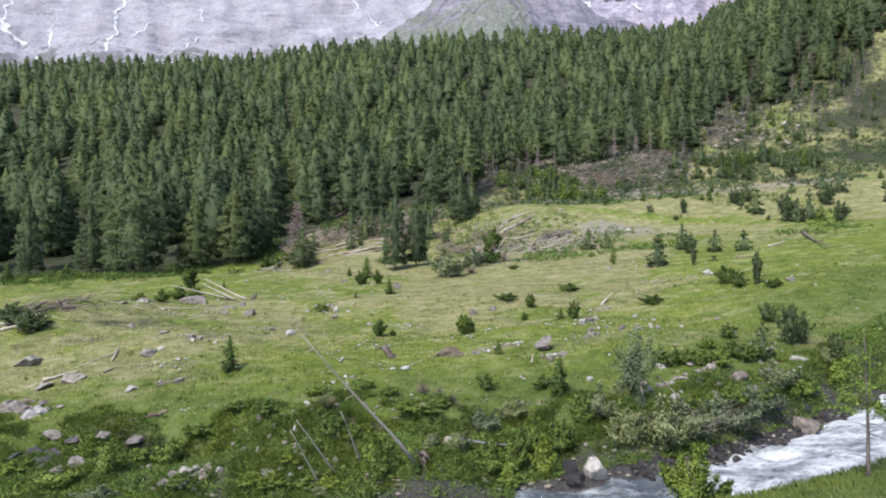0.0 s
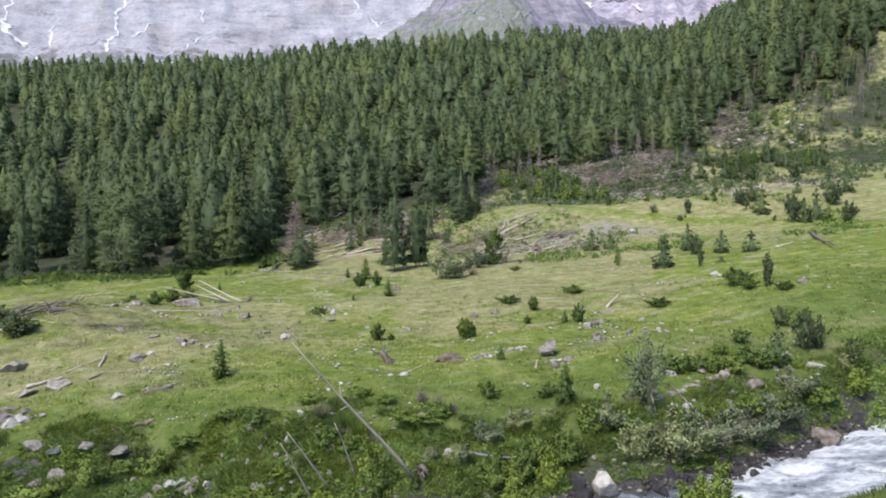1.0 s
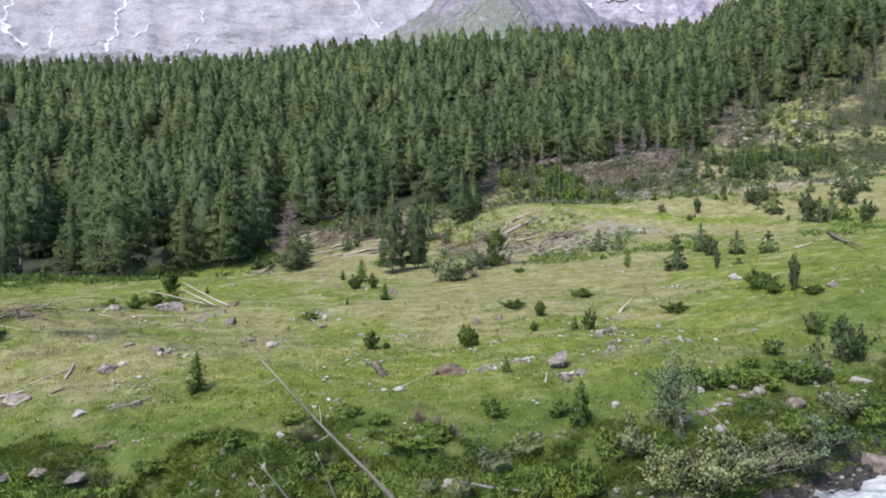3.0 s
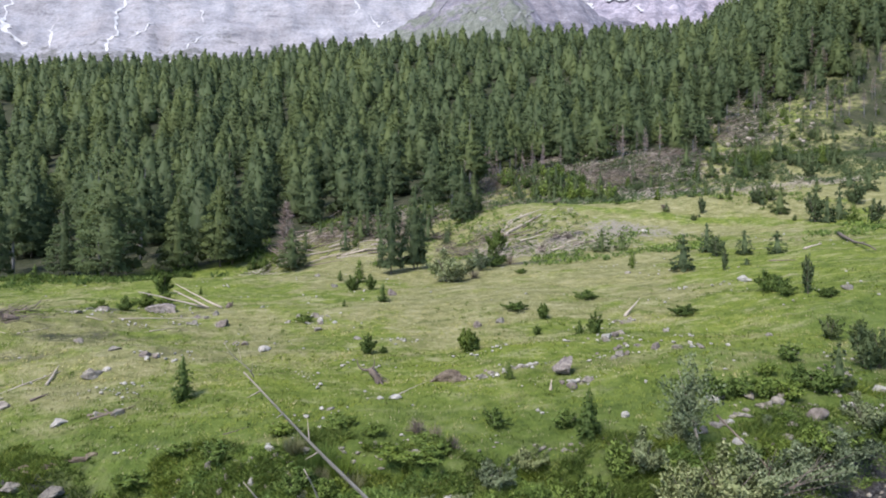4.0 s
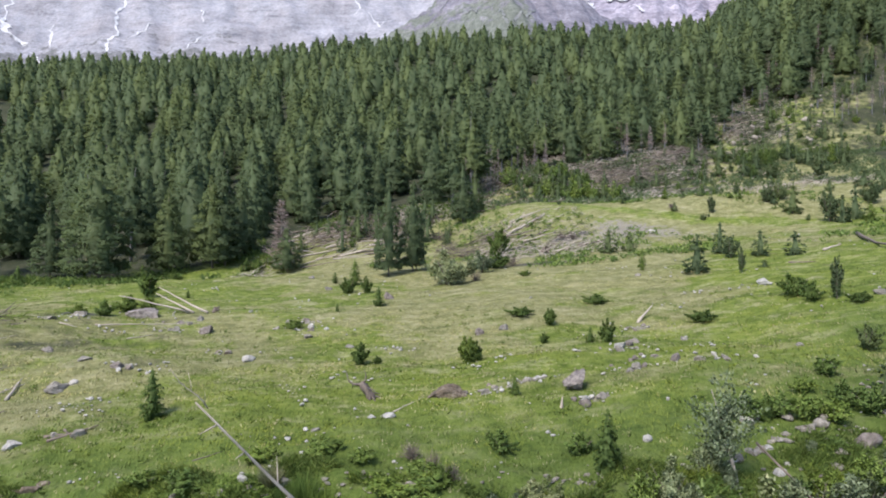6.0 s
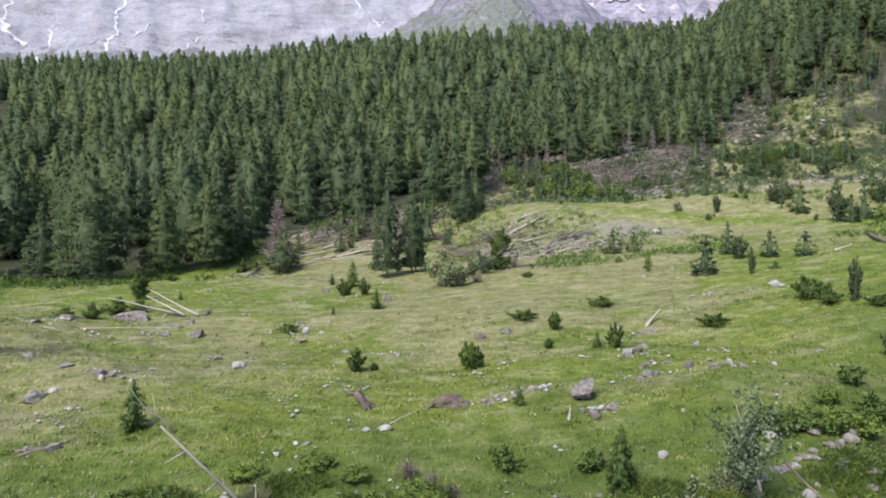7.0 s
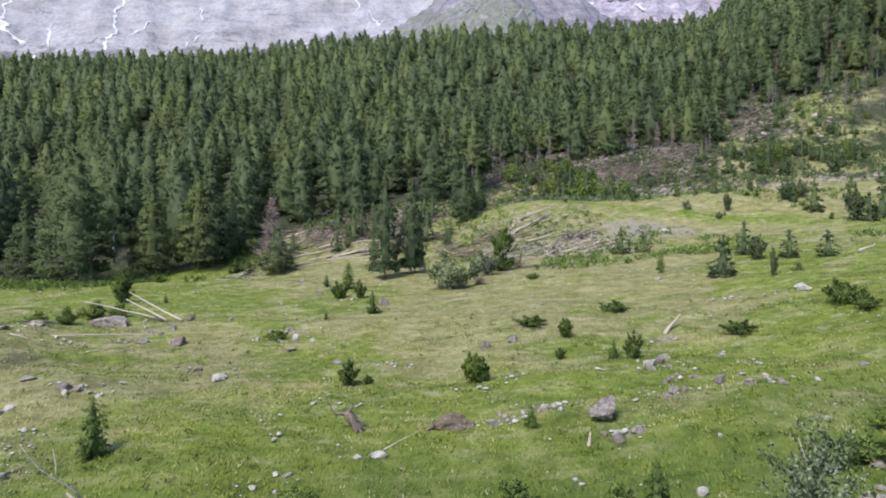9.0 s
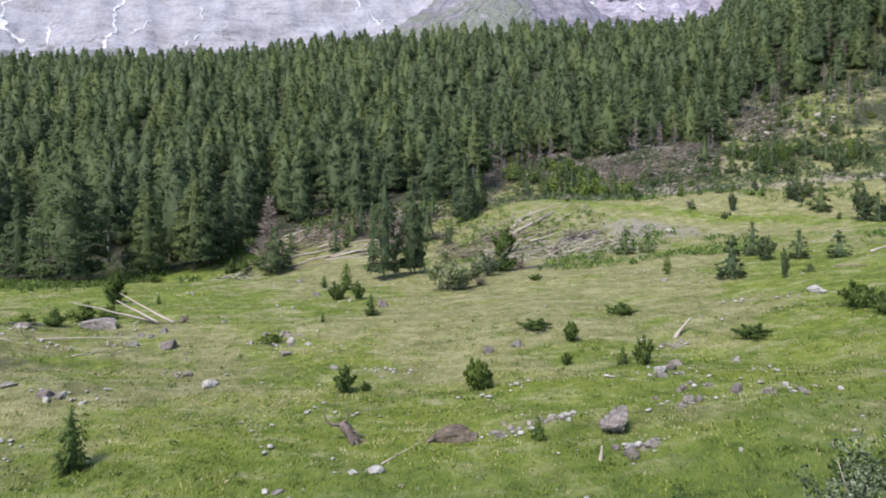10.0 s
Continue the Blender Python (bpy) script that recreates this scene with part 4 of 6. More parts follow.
ROCKGS = [
    (-28.7, 60.9, 2.04, 0.74), (-21.4, 45.7, 0.98, 0.49), (-25.3, 51.1, 0.83, 0.38), (-21.5, 48.8, 0.92, 0.39), (-5.6, 38.9, 0.54, 0.19), (-12.6, 58.9, 0.71, 0.31),
    (-9.7, 56.4, 0.68, 0.38), (-15.8, 86.5, 0.9, 0.48), (-12.0, 76.7, 1.03, 0.54), (-6.2, 53.2, 0.79, 0.36), (4.2, 54.9, 0.82, 0.62), (12.1, 50.8, 0.82, 0.45),
    (18.5, 70.8, 0.77, 0.33), (15.3, 51.0, 0.68, 0.34), (28.6, 52.1, 1.08, 0.54), (19.1, 42.1, 0.95, 0.53), (19.9, 46.0, 0.59, 0.26), (13.8, 44.0, 0.44, 0.25),
    (14.6, 35.8, 0.72, 0.38), (13.6, 33.2, 0.39, 0.15), (12.1, 34.8, 0.46, 0.21), (13.4, 35.2, 0.42, 0.19), (14.9, 34.2, 0.81, 0.25), (-16.6, 39.5, 0.8, 0.4), (-17.7, 39.4, 0.6, 0.35),
]
ROCKGS_2 = [
    (-24.3, 41.0, 2.19, 0.8), (-25.6, 40.7, 1.31, 0.51), (-29.6, 45.4, 2.51, 0.89), (-21.0, 45.4, 1.46, 0.53), (-21.5, 34.9, 1.25, 0.62), (-17.0, 34.7, 1.2, 0.5), (-18.4, 34.3, 1.1, 0.45),
    (-13.3, 30.9, 0.83, 0.5), (-13.4, 30.1, 0.7, 0.43), (-10.0, 34.4, 0.49, 0.55), (-10.6, 33.3, 0.89, 0.65), (-5.4, 32.0, 0.57, 0.46), (14.7, 35.9, 0.64, 0.29),
    (-18.8, 32.1, 1.15, 0.86), (-19.4, 31.6, 1.13, 0.62), (112.3, 209.2, 3.0, 2.0), (-29.6, 58.2, 1.76, 0.35),
]
ROCKPS = [
    (-20.6, 45.9, 0.79, 0.33), (-12.2, 50.5, 0.96, 0.56), (-3.2, 40.1, 0.56, 0.25), (-2.5, 40.3, 0.9, 0.34), (-8.7, 58.2, 0.57, 0.26), (-16.4, 64.7, 0.55, 0.25),
    (10.8, 49.2, 0.79, 0.58), (4.5, 44.1, 0.38, 0.19), (29.9, 101.6, 1.16, 0.91), (25.6, 61.5, 2.15, 0.8), (14.3, 43.6, 0.37, 0.19), (12.6, 36.8, 0.55, 0.37),
    (18.0, 35.4, 0.62, 0.45), (12.2, 33.4, 0.61, 0.35), (12.6, 35.0, 0.46, 0.21), (8.3, 32.2, 0.54, 0.4), (8.4, 36.4, 0.54, 0.39), (10.4, 39.8, 0.22, 0.22),
    (-19.3, 39.0, 1.04, 0.49), (-23.9, 36.4, 1.43, 0.65), (-23.6, 37.0, 0.99, 0.46), (-12.7, 31.1, 1.11, 0.5), (-12.2, 31.2, 0.67, 0.39), (-12.4, 29.8, 0.9, 0.48),
]
ROCKPS_2 = [
    (-8.3, 30.2, 1.08, 0.27), (-6.9, 30.5, 0.44, 0.24), (-7.3, 34.2, 0.55, 0.37), (-9.4, 31.9, 0.4, 0.46), (-7.8, 33.0, 0.35, 0.59), (0.1, 31.4, 1.23, 0.56),
    (8.2, 32.3, 0.4, 0.26), (5.0, 30.7, 0.38, 0.27), (12.6, 36.9, 0.72, 0.36), (20.8, 37.2, 1.5, 0.6), (18.3, 35.7, 0.7, 0.35), (112.9, 208.6, 1.5, 1.2),
]
ROCKWS = [
    (19.0, 33.4, 1.6, 0.8), (6.8, 28.6, 1.48, 0.97), (5.7, 29.0, 0.78, 0.88), (5.9, 28.3, 1.01, 0.5), (21.7, 34.6, 0.74, 0.8), (18.0, 33.4, 0.78, 0.36),
    (20.6, 34.4, 0.92, 0.43), (10.1, 29.8, 0.69, 0.59), (13.9, 29.8, 0.9, 0.37), (15.0, 30.2, 0.59, 0.32),
]


# ---- stones ----
def ball(level):
    bm = bmesh.new()
    bmesh.ops.create_icosphere(bm, subdivisions=level, radius=1.0)
    v = np.array([p.co[:] for p in bm.verts])
    t = np.array([[c.index for c in f.verts] for f in bm.faces])
    bm.free()
    return v, t


BALLS = {k: ball(k) for k in (1, 2, 3, 4, 5)}


def stone_shape(rng, w, h, level=3, flat=0.5):
    """A broken stone: a lump cut by chance planes, with a rough skin."""
    v, t = BALLS[level]
    v = v * (1, rng.uniform(0.65, 0.95), 1)
    for _ in range(13):
        n = rng.normal(size=3)
        n /= np.linalg.norm(n)
        over = np.maximum(v @ n - rng.uniform(0.36, 0.8), 0)
        v = v - over[:, None] * n * 0.97
    a = rng.uniform(0, 50)
    d = fractal(v[:, 0] * 1.7 + a, v[:, 1] * 1.7 + v[:, 2] * 2.3 + a, 4, 3)
    e = fractal(v[:, 0] * 6 + a, v[:, 1] * 6 + v[:, 2] * 5 + a, 3, 8)
    g = np.abs(fractal(v[:, 0] * 2.6 + 2 * a, v[:, 1] * 2.6 - v[:, 2] * 3.1 + a, 3, 12))
    v = v * (1 + 0.18 * d + 0.09 * e - 0.16 * np.maximum(0, 0.07 - g) / 0.07 * 0.6)[:, None]
    v = v - [0, 0, v[:, 2].min()]
    v = v * [w * 0.5 / np.abs(v[:, 0]).max(), w * 0.5 / np.abs(v[:, 0]).max(), h * 1.35 / v[:, 2].max()]
    return v - [0, 0, h * 0.35], t


def stone(rng, x, y, w, h, mat, name, label, group=""):
    w, h = 0.92 * w, 0.8 * h
    v, t = stone_shape(rng, w, h, 4 if w > 0.9 else 3 if w > 0.4 else 2)
    me = mesh_of(name, v, t, mat)
    ob = new(name, me)
    ob.matrix_basis = Matrix.Translation((x, y, ground_at(x, y) - 0.2 * h)) @ Matrix.Rotation(rng.uniform(-0.5, 0.5), 4, "Z") @ Matrix.Rotation(rng.uniform(-0.2, 0.2), 4, "Y")
    return tagged(ob, label, "rock", group)


rng = np.random.default_rng(21)
for rows, mat, colour in ((ROCKBS, M_BROWN_ROCK, "brownish"), (ROCKGS, M_ROCK, "grey"), (ROCKGS_2, M_ROCK, "grey"), (ROCKPS, M_PALE_ROCK, "pale"), (ROCKPS_2, M_PALE_ROCK, "pale")):
    for x, y, w, h in rows:
        if w > 3:
            stone(rng, x, y, w, h * 1.15, M_PINK_ROCK, "boulder", "broad pale pinkish boulder carrying bare fallen trunks")
        elif w > 1.3:
            stone(rng, x, y, w, h, mat, "boulder", f"{colour} weathered boulder half sunk in meadow grass")
        else:
            stone(rng, x, y, w, h, mat, "rock", f"{colour} angular rock lying in meadow grass", f"{colour} rocks of the meadow")
for x, y, w, h in ROCKWS:
    stone(rng, x, y, w, h * 1.3, M_WET_ROCK if w < 1.4 else M_BROWN_ROCK if x > 10 else M_PALE_ROCK, "boulder" if w > 1.3 else "rock", "wet rounded rock standing in the foaming stream", "rocks in the stream")
for _ in range(50):                                  # dark stones along the far shore of the stream
    x = rng.uniform(3, 25)
    y = float(stream_line(x)) + rng.uniform(1.2, 3.5) if rng.random() < 0.9 else float(stream_line(x)) + rng.uniform(-2.4, 1)
    w = 0.18 + 0.5 * rng.random() ** 2
    stone(rng, x, y, w, w * rng.uniform(0.35, 0.65), M_WET_ROCK if rng.random() < 0.6 else M_SLATE, "rock", "dark wet rock at the edge of the stream", "dark rocks along the shore")

heap = []
for _ in range(290):
    x = rng.uniform(8.5, 17.5)
    y = float(stream_line(x)) + rng.uniform(0.5, 3.0)
    w = 0.12 + 0.38 * rng.random() ** 2
    sv, st = stone_shape(rng, w, w * rng.uniform(0.4, 0.75), 2)
    heap.append((sv + (x, y, ground_at(x, y)), st))
for cx, cy in [(12.6, 30.2), (14.1, 31.1), (15.5, 31.9), (17.1, 32.8), (14.2, 30.3), (12.9, 29.8), (15.8, 31.4), (18.3, 33.5), (19.5, 34.1)]:
    for _ in range(11):
        x, y, w = cx + rng.normal(0, 0.55), cy + rng.normal(0, 0.3), 0.14 + 0.42 * rng.random() ** 2
        sv, st = stone_shape(rng, w, w * rng.uniform(0.4, 0.7), 2)
        heap.append((sv + (x, y, max(ground_at(x, y), float(water_level(x)) - 0.02)), st))
tagged(new("shore_stones", mesh_of("shore_stones", *joined(heap), M_WET_ROCK)), "dark wet stones crowded along the stream shore", "stones", kind="stuff")

v, t = stone_shape(np.random.default_rng(4), 1.6, 0.8, 5)
v = v + 0.09 * np.stack([fractal(v[:, 0] * 5 + v[:, 2] * 3, v[:, 1] * 5 + v[:, 2] * 4, 3, 60 + k) for k in range(3)], 1)
leaner = tagged(new("boulder", mesh_of("boulder", v, t, M_PINK_ROCK)), "cracked pinkish boulder leaning in the meadow grass", "rock")
leaner.matrix_basis = Matrix.Translation((6.85, 42.6, ground_at(6.85, 42.6) + 0.16)) @ Matrix.Rotation(radians(-40), 4, "Y") @ Matrix.Rotation(radians(30), 4, "X") @ Matrix.Diagonal((1.0, 0.85, 0.8, 1))

# brown rim of rock arching out of the turf
v, t = stone_shape(rng, 3.0, 0.5, 5)
v = v + 0.06 * np.stack([fractal(v[:, 0] * 4 + v[:, 2] * 3, v[:, 1] * 4 + v[:, 2] * 4, 3, 70 + k) for k in range(3)], 1)
v[:, 2] -= 0.4 * (v[:, 0] / 1.5) ** 2
ledge = tagged(new("rock_ledge", mesh_of("rock_ledge", v, t, M_SOIL)), "low brown arched rock ledge overgrown with turf", "rock")
ledge.matrix_basis = Matrix.Translation((0.45, 42.7, ground_at(0.45, 42.7) - 0.1)) @ Matrix.Rotation(0.1, 4, "Z") @ Matrix.Diagonal((0.9, 0.45, 1.35, 1))

# overhanging rim of turf and crumbled soil at the brink of the bank
rim = tagged(new("bank_ledge"), "crumbling brown soil rim along the grassy bank", "bank")
for i in range(9):
    f = i / 8
    x, y, w = -19.6 + 3.6 * f, 35.1 + 0.9 * f + rng.normal(0, 0.2), rng.uniform(0.45, 1.0)
    sv, st = stone_shape(rng, w, w * rng.uniform(0.25, 0.4), 3)
    clod = new("clod", mesh_of("clod", sv * (1, 0.5, 1) + (x, y, ground_at(x, y) - 0.12), st, M_SOIL))
    clod.parent = rim
for x, y, w, h in ((-20.9, 33.8, 1.6, 0.9), (-21.6, 33.1, 1.3, 0.8), (-20.1, 34.4, 1.2, 0.8), (-20.6, 32.4, 1.1, 0.7), (-22.3, 32.6, 0.9, 0.6), (-19.6, 33.4, 0.8, 0.5)):
    stone(rng, x, y, w * 1.1, h * 0.7, M_SLATE, "slate_slab", "dark broken slate slab in the bank scarp", "slate slabs of the scarp")
for x, y, w, h in ((-25.6, 37.6, 1.3, 0.5), (-24.7, 37.2, 1.1, 0.45), (-26.4, 38.4, 1.2, 0.5), (-25.2, 38.6, 0.9, 0.4), (-24.0, 38.0, 0.8, 0.35), (-26.8, 37.0, 0.9, 0.4), (-25.9, 36.6, 0.7, 0.35)):
    stone(rng, x, y, w, h, M_BROWN_ROCK if w < 1.15 else M_PINK_ROCK, "rock", "pinkish grey flat rock lying on the bank", "flat rocks on the bank")

# broken stones stacked round the brown hollow, flat slabs beside it, and slates in the scarp
for i in range(34):
    a = 6.283 * i / 34 + rng.uniform(-0.1, 0.1)
    x, y, w = -12.7 + 1.5 * math.cos(a) + rng.normal(0, 0.22), 30.5 + 0.85 * math.sin(a) + rng.normal(0, 0.16), rng.uniform(0.22, 0.62)
    stone(rng, x, y, w, w * rng.uniform(0.4, 0.7), M_PINK_ROCK if rng.random() < 0.7 else M_PALE_ROCK, "rock", "broken pinkish stone stacked round a brown hollow", "stones round the hollow")
for x, y, w in ((-8.4, 30.2, 0.8), (-7.9, 30.4, 0.7), (-7.4, 30.2, 0.6), (-8.0, 30.0, 0.5), (-8.8, 30.5, 0.45), (-7.1, 30.5, 0.4)):
    stone(rng, x, y, w, w * 0.3, M_PALE_ROCK if w > 0.55 else M_ROCK, "stone_slab", "flat pale slab lying on the bank", "flat slabs on the bank")
for i in range(16):
    x, y, w = -24.9 + rng.normal(0, 0.95), 37.2 + rng.normal(0, 0.5), rng.uniform(0.3, 0.95)
    stone(rng, x, y, w, w * rng.uniform(0.3, 0.5), M_PINK_ROCK, "stone_slab", "pinkish flat slab in a heap on the bank", "pinkish slabs on the bank")
for i in range(18):
    x, y, w = -19.9 + rng.normal(0, 0.9), 33.0 + rng.normal(0, 0.6), rng.uniform(0.25, 0.7)
    stone(rng, x, y, w, w * rng.uniform(0.5, 0.9), M_SLATE, "slate_slab", "dark broken slate slab in the bank scarp", "slate slabs of the scarp")
for i in range(16):
    x, y, w = -10.3 + rng.normal(0, 1.1), 33.3 + rng.normal(0, 0.8), rng.uniform(0.18, 0.5)
    stone(rng, x, y, w, w * rng.uniform(0.5, 0.9), (M_PALE_ROCK, M_ROCK, M_PINK_ROCK)[i % 3], "rock", "pale stone among the plants of the bank", "pale stones of the bank")

# pale scree running out from the arched ledge
for i in range(30):
    f = rng.random()
    x, y, w = 2.0 + 3.4 * f + rng.normal(0, 0.15), 42.9 + 1.1 * f + rng.normal(0, 0.2), rng.uniform(0.12, 0.38)
    stone(rng, x, y, w, w * 0.6, M_PALE_ROCK if i % 3 == 0 else M_ROCK, "rock", "small pale stone of a scree strip in the meadow", "stones of the scree strip")

# pale stones in the small gully beside the stream
for x, y in [(11.1, 34.5), (11.9, 34.8), (12.8, 35.3), (13.6, 35.6), (14.4, 35.9), (13.1, 35.3), (12.3, 35.0), (12.7, 33.9), (14.3, 33.5)]:
    w = rng.uniform(0.3, 0.7)
    stone(rng, x, y, w, w * 0.4, M_ROCK if rng.random() < 0.6 else M_PALE_ROCK, "rock", "pale rock in the small gully of the meadow", "pale rocks of the gully")

# flat stones lying together in bare spots of the meadow
for cx, cy in STONY:
    for _ in range(int(rng.integers(4, 7))):
        x, y, w = cx + rng.normal(0, 0.75), cy + rng.normal(0, 0.4), 0.25 + 0.55 * rng.random() ** 2
        stone(rng, x, y, w, w * rng.uniform(0.55, 0.85), (M_ROCK, M_BROWN_ROCK, M_ROCK, M_BROWN_ROCK, M_PALE_ROCK)[rng.integers(5)], "rock", "small flat stone in a bare spot of the meadow", "flat stones in bare spots")
# stones of the steep slope beside the forest
heap = []
for _ in range(75):
    y = rng.uniform(176, 232)
    x = y * rng.uniform(0.42, 0.57)
    w = 0.5 + 1.5 * rng.random() ** 3
    sv, st = stone_shape(rng, w, w * rng.uniform(0.5, 0.8), 2)
    heap.append((sv + (x, y, ground_at(x, y)), st))
tagged(new("slope_stones", mesh_of("slope_stones", *joined(heap), M_ROCK)), "grey rocks strewn over the steep stony slope", "rocks", kind="stuff")

# pebbles and chips strewn over the meadow
v0, t0 = BALLS[1]
vs, ts, k = [], [], 0
while k < 480:
    x, y = rng.uniform(-45, 45), 31 + 80 * rng.random() ** 1.4
    if abs(x) > 0.75 * y or value_noise(x / 5, y / 5, 131) + 0.6 * rng.random() < 0.25:
        continue
    w = 0.04 + 0.13 * rng.random() ** 2.5
    p = v0 * rng.uniform(0.6, 1.2, (len(v0), 1)) * (w, w * 0.8, w * 0.55) + (x, y, ground_at(x, y) + w * 0.25)
    vs.append(p), ts.append(t0 + k * len(v0))
    k += 1
tagged(new("pebbles", mesh_of("pebbles", np.concatenate(vs), np.concatenate(ts), M_PALE_ROCK)), "small pale stones strewn through the grass", "pebbles", kind="stuff")

# rubble where the bank has slipped
vs, ts, k = [], [], 0
while k < 900:
    x = rng.uniform(-24, 22)
    d = rng.uniform(2.2, 9)
    y = float(stream_line(x)) + d
    heap = math.hypot((x + 12.6) / 2.6, (y - 30.6) / 1.6) < 1 or math.hypot((x + 24) / 2.4, (y - 36.6) / 1.3) < 1
    if not heap and float(fractal(x / 3.2, y / 2.0, 3, 37)) < 0.24 and not (d < 3.8 and x > 2):
        continue
    w = 0.05 + 0.16 * rng.random() ** 2
    p = v0 * rng.uniform(0.4, 1.3, (len(v0), 1)) * (w, w * 0.7, w * 0.45) + (x, y, ground_at(x, y) + w * 0.2)
    vs.append(p), ts.append(t0 + k * len(v0))
    k += 1
tagged(new("bank_rubble", mesh_of("bank_rubble", np.concatenate(vs), np.concatenate(ts), M_ROCK)), "loose grey rubble on the slipped stream bank", "rubble", kind="stuff")

# ---- shrubs and young trees ----
def shrub_leaves(rng, w, h, count, size, stems=18):
    """Leaf sprays along many arching shoots of unequal reach, with gaps between them."""
    base, tip = [], []
    for i in range(stems):
        az, lean = rng.uniform(0, 6.28), rng.uniform(0.0, 1.0) ** 0.7
        top = np.array([math.cos(az) * lean * 0.52 * w, math.sin(az) * lean * 0.52 * w, h * rng.uniform(0.5, 1.08) * (1.0 - 0.45 * lean ** 2)])
        m = count // stems
        f = rng.uniform(0.07, 1.0, m) ** 0.65
        line = np.stack([top[0] * f ** 1.2, top[1] * f ** 1.2, top[2] * f ** 0.85], 1)
        b = line + rng.normal(0, 1, (m, 3)) * (0.085 * w, 0.085 * w, 0.07 * h) * (1.25 - f)[:, None]
        b[:, 2] = np.maximum(b[:, 2], 0.02 * h)
        u = rng.normal(0, 0.8, (m, 3)) + top / np.linalg.norm(top)
        u /= np.linalg.norm(u, axis=1)[:, None]
        base.append(b), tip.append(b + u * size * rng.uniform(0.6, 1.5, (m, 1)))
    b, t = np.concatenate(base), np.concatenate(tip)
    return blades(b, t, size * rng.uniform(0.22, 0.42, len(b)), rng)


def shrub_stem(rng, w, h):
    a, r = rng.uniform(0, 6.28), rng.uniform(0.1, 0.42) * w
    s = np.linspace(0, 1, 4)
    return tube(np.stack([math.cos(a) * r * s ** 1.4, math.sin(a) * r * s ** 1.4, -0.1 + s * h * rng.uniform(0.6, 0.95)], 1), 0.014 * h * (1.15 - s), 4)


def shrub_kind(name, mat, w, h, count, size, stems, label, group):
    ob = new(name)
    for i in range(stems):
        part("stem", mesh_of(name + "_stem", *shrub_stem(rng, w, h), M_BARK), ob)
    part("foliage", leafy(name + "_foliage", shrub_leaves(rng, w, h, count, size), mat, mid=0.25 * h, up=0.3, rough=0.4, upright=False), ob)
    return tagged(ob, label, "shrub", group)


def young_tree(name, mat, h, r, whorls, per, size, dense, label, group, droop=0.15):
    ob = new(name)
    part("trunk", mesh_of(name + "_trunk", *trunk_of(rng, h, 0.022 * h, 5, 5), M_BARK), ob)
    crown = larch_crown(rng, h, r * 1.1, whorls * 3, per, size, 0.04, 0.35) if mat == M_LARCH else conifer_crown(rng, h, r, whorls, per, size, 0.03, droop, 0.8, dense, 0.6 if dense > 0.7 else 0.0)
    part("crown", leafy(name + "_crown", crown, mat), ob)
    return tagged(ob, label, "tree", group)


SPRUCE = [young_tree("young_spruce", M_SPRUCE, 2.0, 0.68, 14, 11, 0.2, 1.0, "small dark green spruce growing in the meadow", "young spruces") for i in range(4)]
YOUNG_LARCH = [young_tree("young_larch", M_LARCH, 3.0, 0.95, 16, 13, 0.25, 0.85, "young green larch on the grassy slope", "young larches") for i in range(4)]
JUNIPER = [shrub_kind("juniper_bush", M_SPRUCE, 2.0, 0.8, 1500, 0.13, 4, "low spreading dark green bush in the grass", "low bushes") for i in range(3)]
DWARF = [shrub_kind("dwarf_pine", M_SPRUCE, 1.3, 1.2, 2400, 0.12, 4, "bushy dark green dwarf pine in the meadow", "dwarf pines") for i in range(3)]
WILLOW = [shrub_kind("willow_shrub", M_WILLOW, 2.4, 1.9, 3800, 0.11, 6, "grey green willow shrub on the stream bank", "willow shrubs") for i in range(3)]
ALDER = [shrub_kind("alder_shrub", M_ALDER, 1.8, 1.5, 2200, 0.115, 5, "bright green alder shrub on the stream bank", "alder shrubs") for i in range(3)]

LARCH_BUSH = [shrub_kind("larch_bush", M_LARCH, 1.7, 1.7, 1300, 0.14, 5, "irregular bushy young larch on the grassy slope", "bushy young larches") for i in range(3)]
GREEN_BUSH = [shrub_kind("green_bush", M_HERB, 1.7, 1.7, 1000, 0.15, 5, "fresh green bush in the thicket above the terrace", "bushes of the thicket") for i in range(3)]
DARK_ALDER = [shrub_kind("alder_shrub", M_HERB, 1.8, 1.5, 2000, 0.13, 5, "dense green shrub in a hollow of the bank", "bank shrubs") for i in range(2)]


def stand(kinds, x, y, w, h, kw, kh):
    k = kinds[rng.integers(len(kinds))]
    return plant(k, x, y, h / kh, (w / kw) / (h / kh), rng.uniform(0, 6.28))


for x, y, w, h in SPRUCES + SPRUCES_2:
    if x > 17 and y < 46:
        stand(LARCH_BUSH if w > 0.72 * h else YOUNG_LARCH, x, y, w, h, 1.6, 1.6 if w > 0.72 * h else 3.0)
    elif w > 0.72 * h:
        stand(DWARF, x, y, w * 1.1, h * 1.1, 1.25, 1.1)
    else:
        stand(SPRUCE, x, y, w, h * 1.05, 1.25, 2.0)
for x, y, w, h in SAPLINGS + SAPLINGS_2:
    if rng.random() < 0.38:
        stand(LARCH_BUSH, x, y, w * 1.25, h, 1.6, 1.6)
    else:
        stand(YOUNG_LARCH if rng.random() < 0.7 else SPRUCE, x, y, w, h, 1.7, 3.0)
for x, y, w, h in LOWBUSHS:
    stand(JUNIPER, x, y, w, h, 2.0, 0.85)
for x, y, w, h in WILLOWS:
    stand(WILLOW, x, y, w, h, 2.2, 1.8)
stand(LARCH_BUSH, -32.2, 49.4, 3.2, 2.0, 1.6, 1.6)
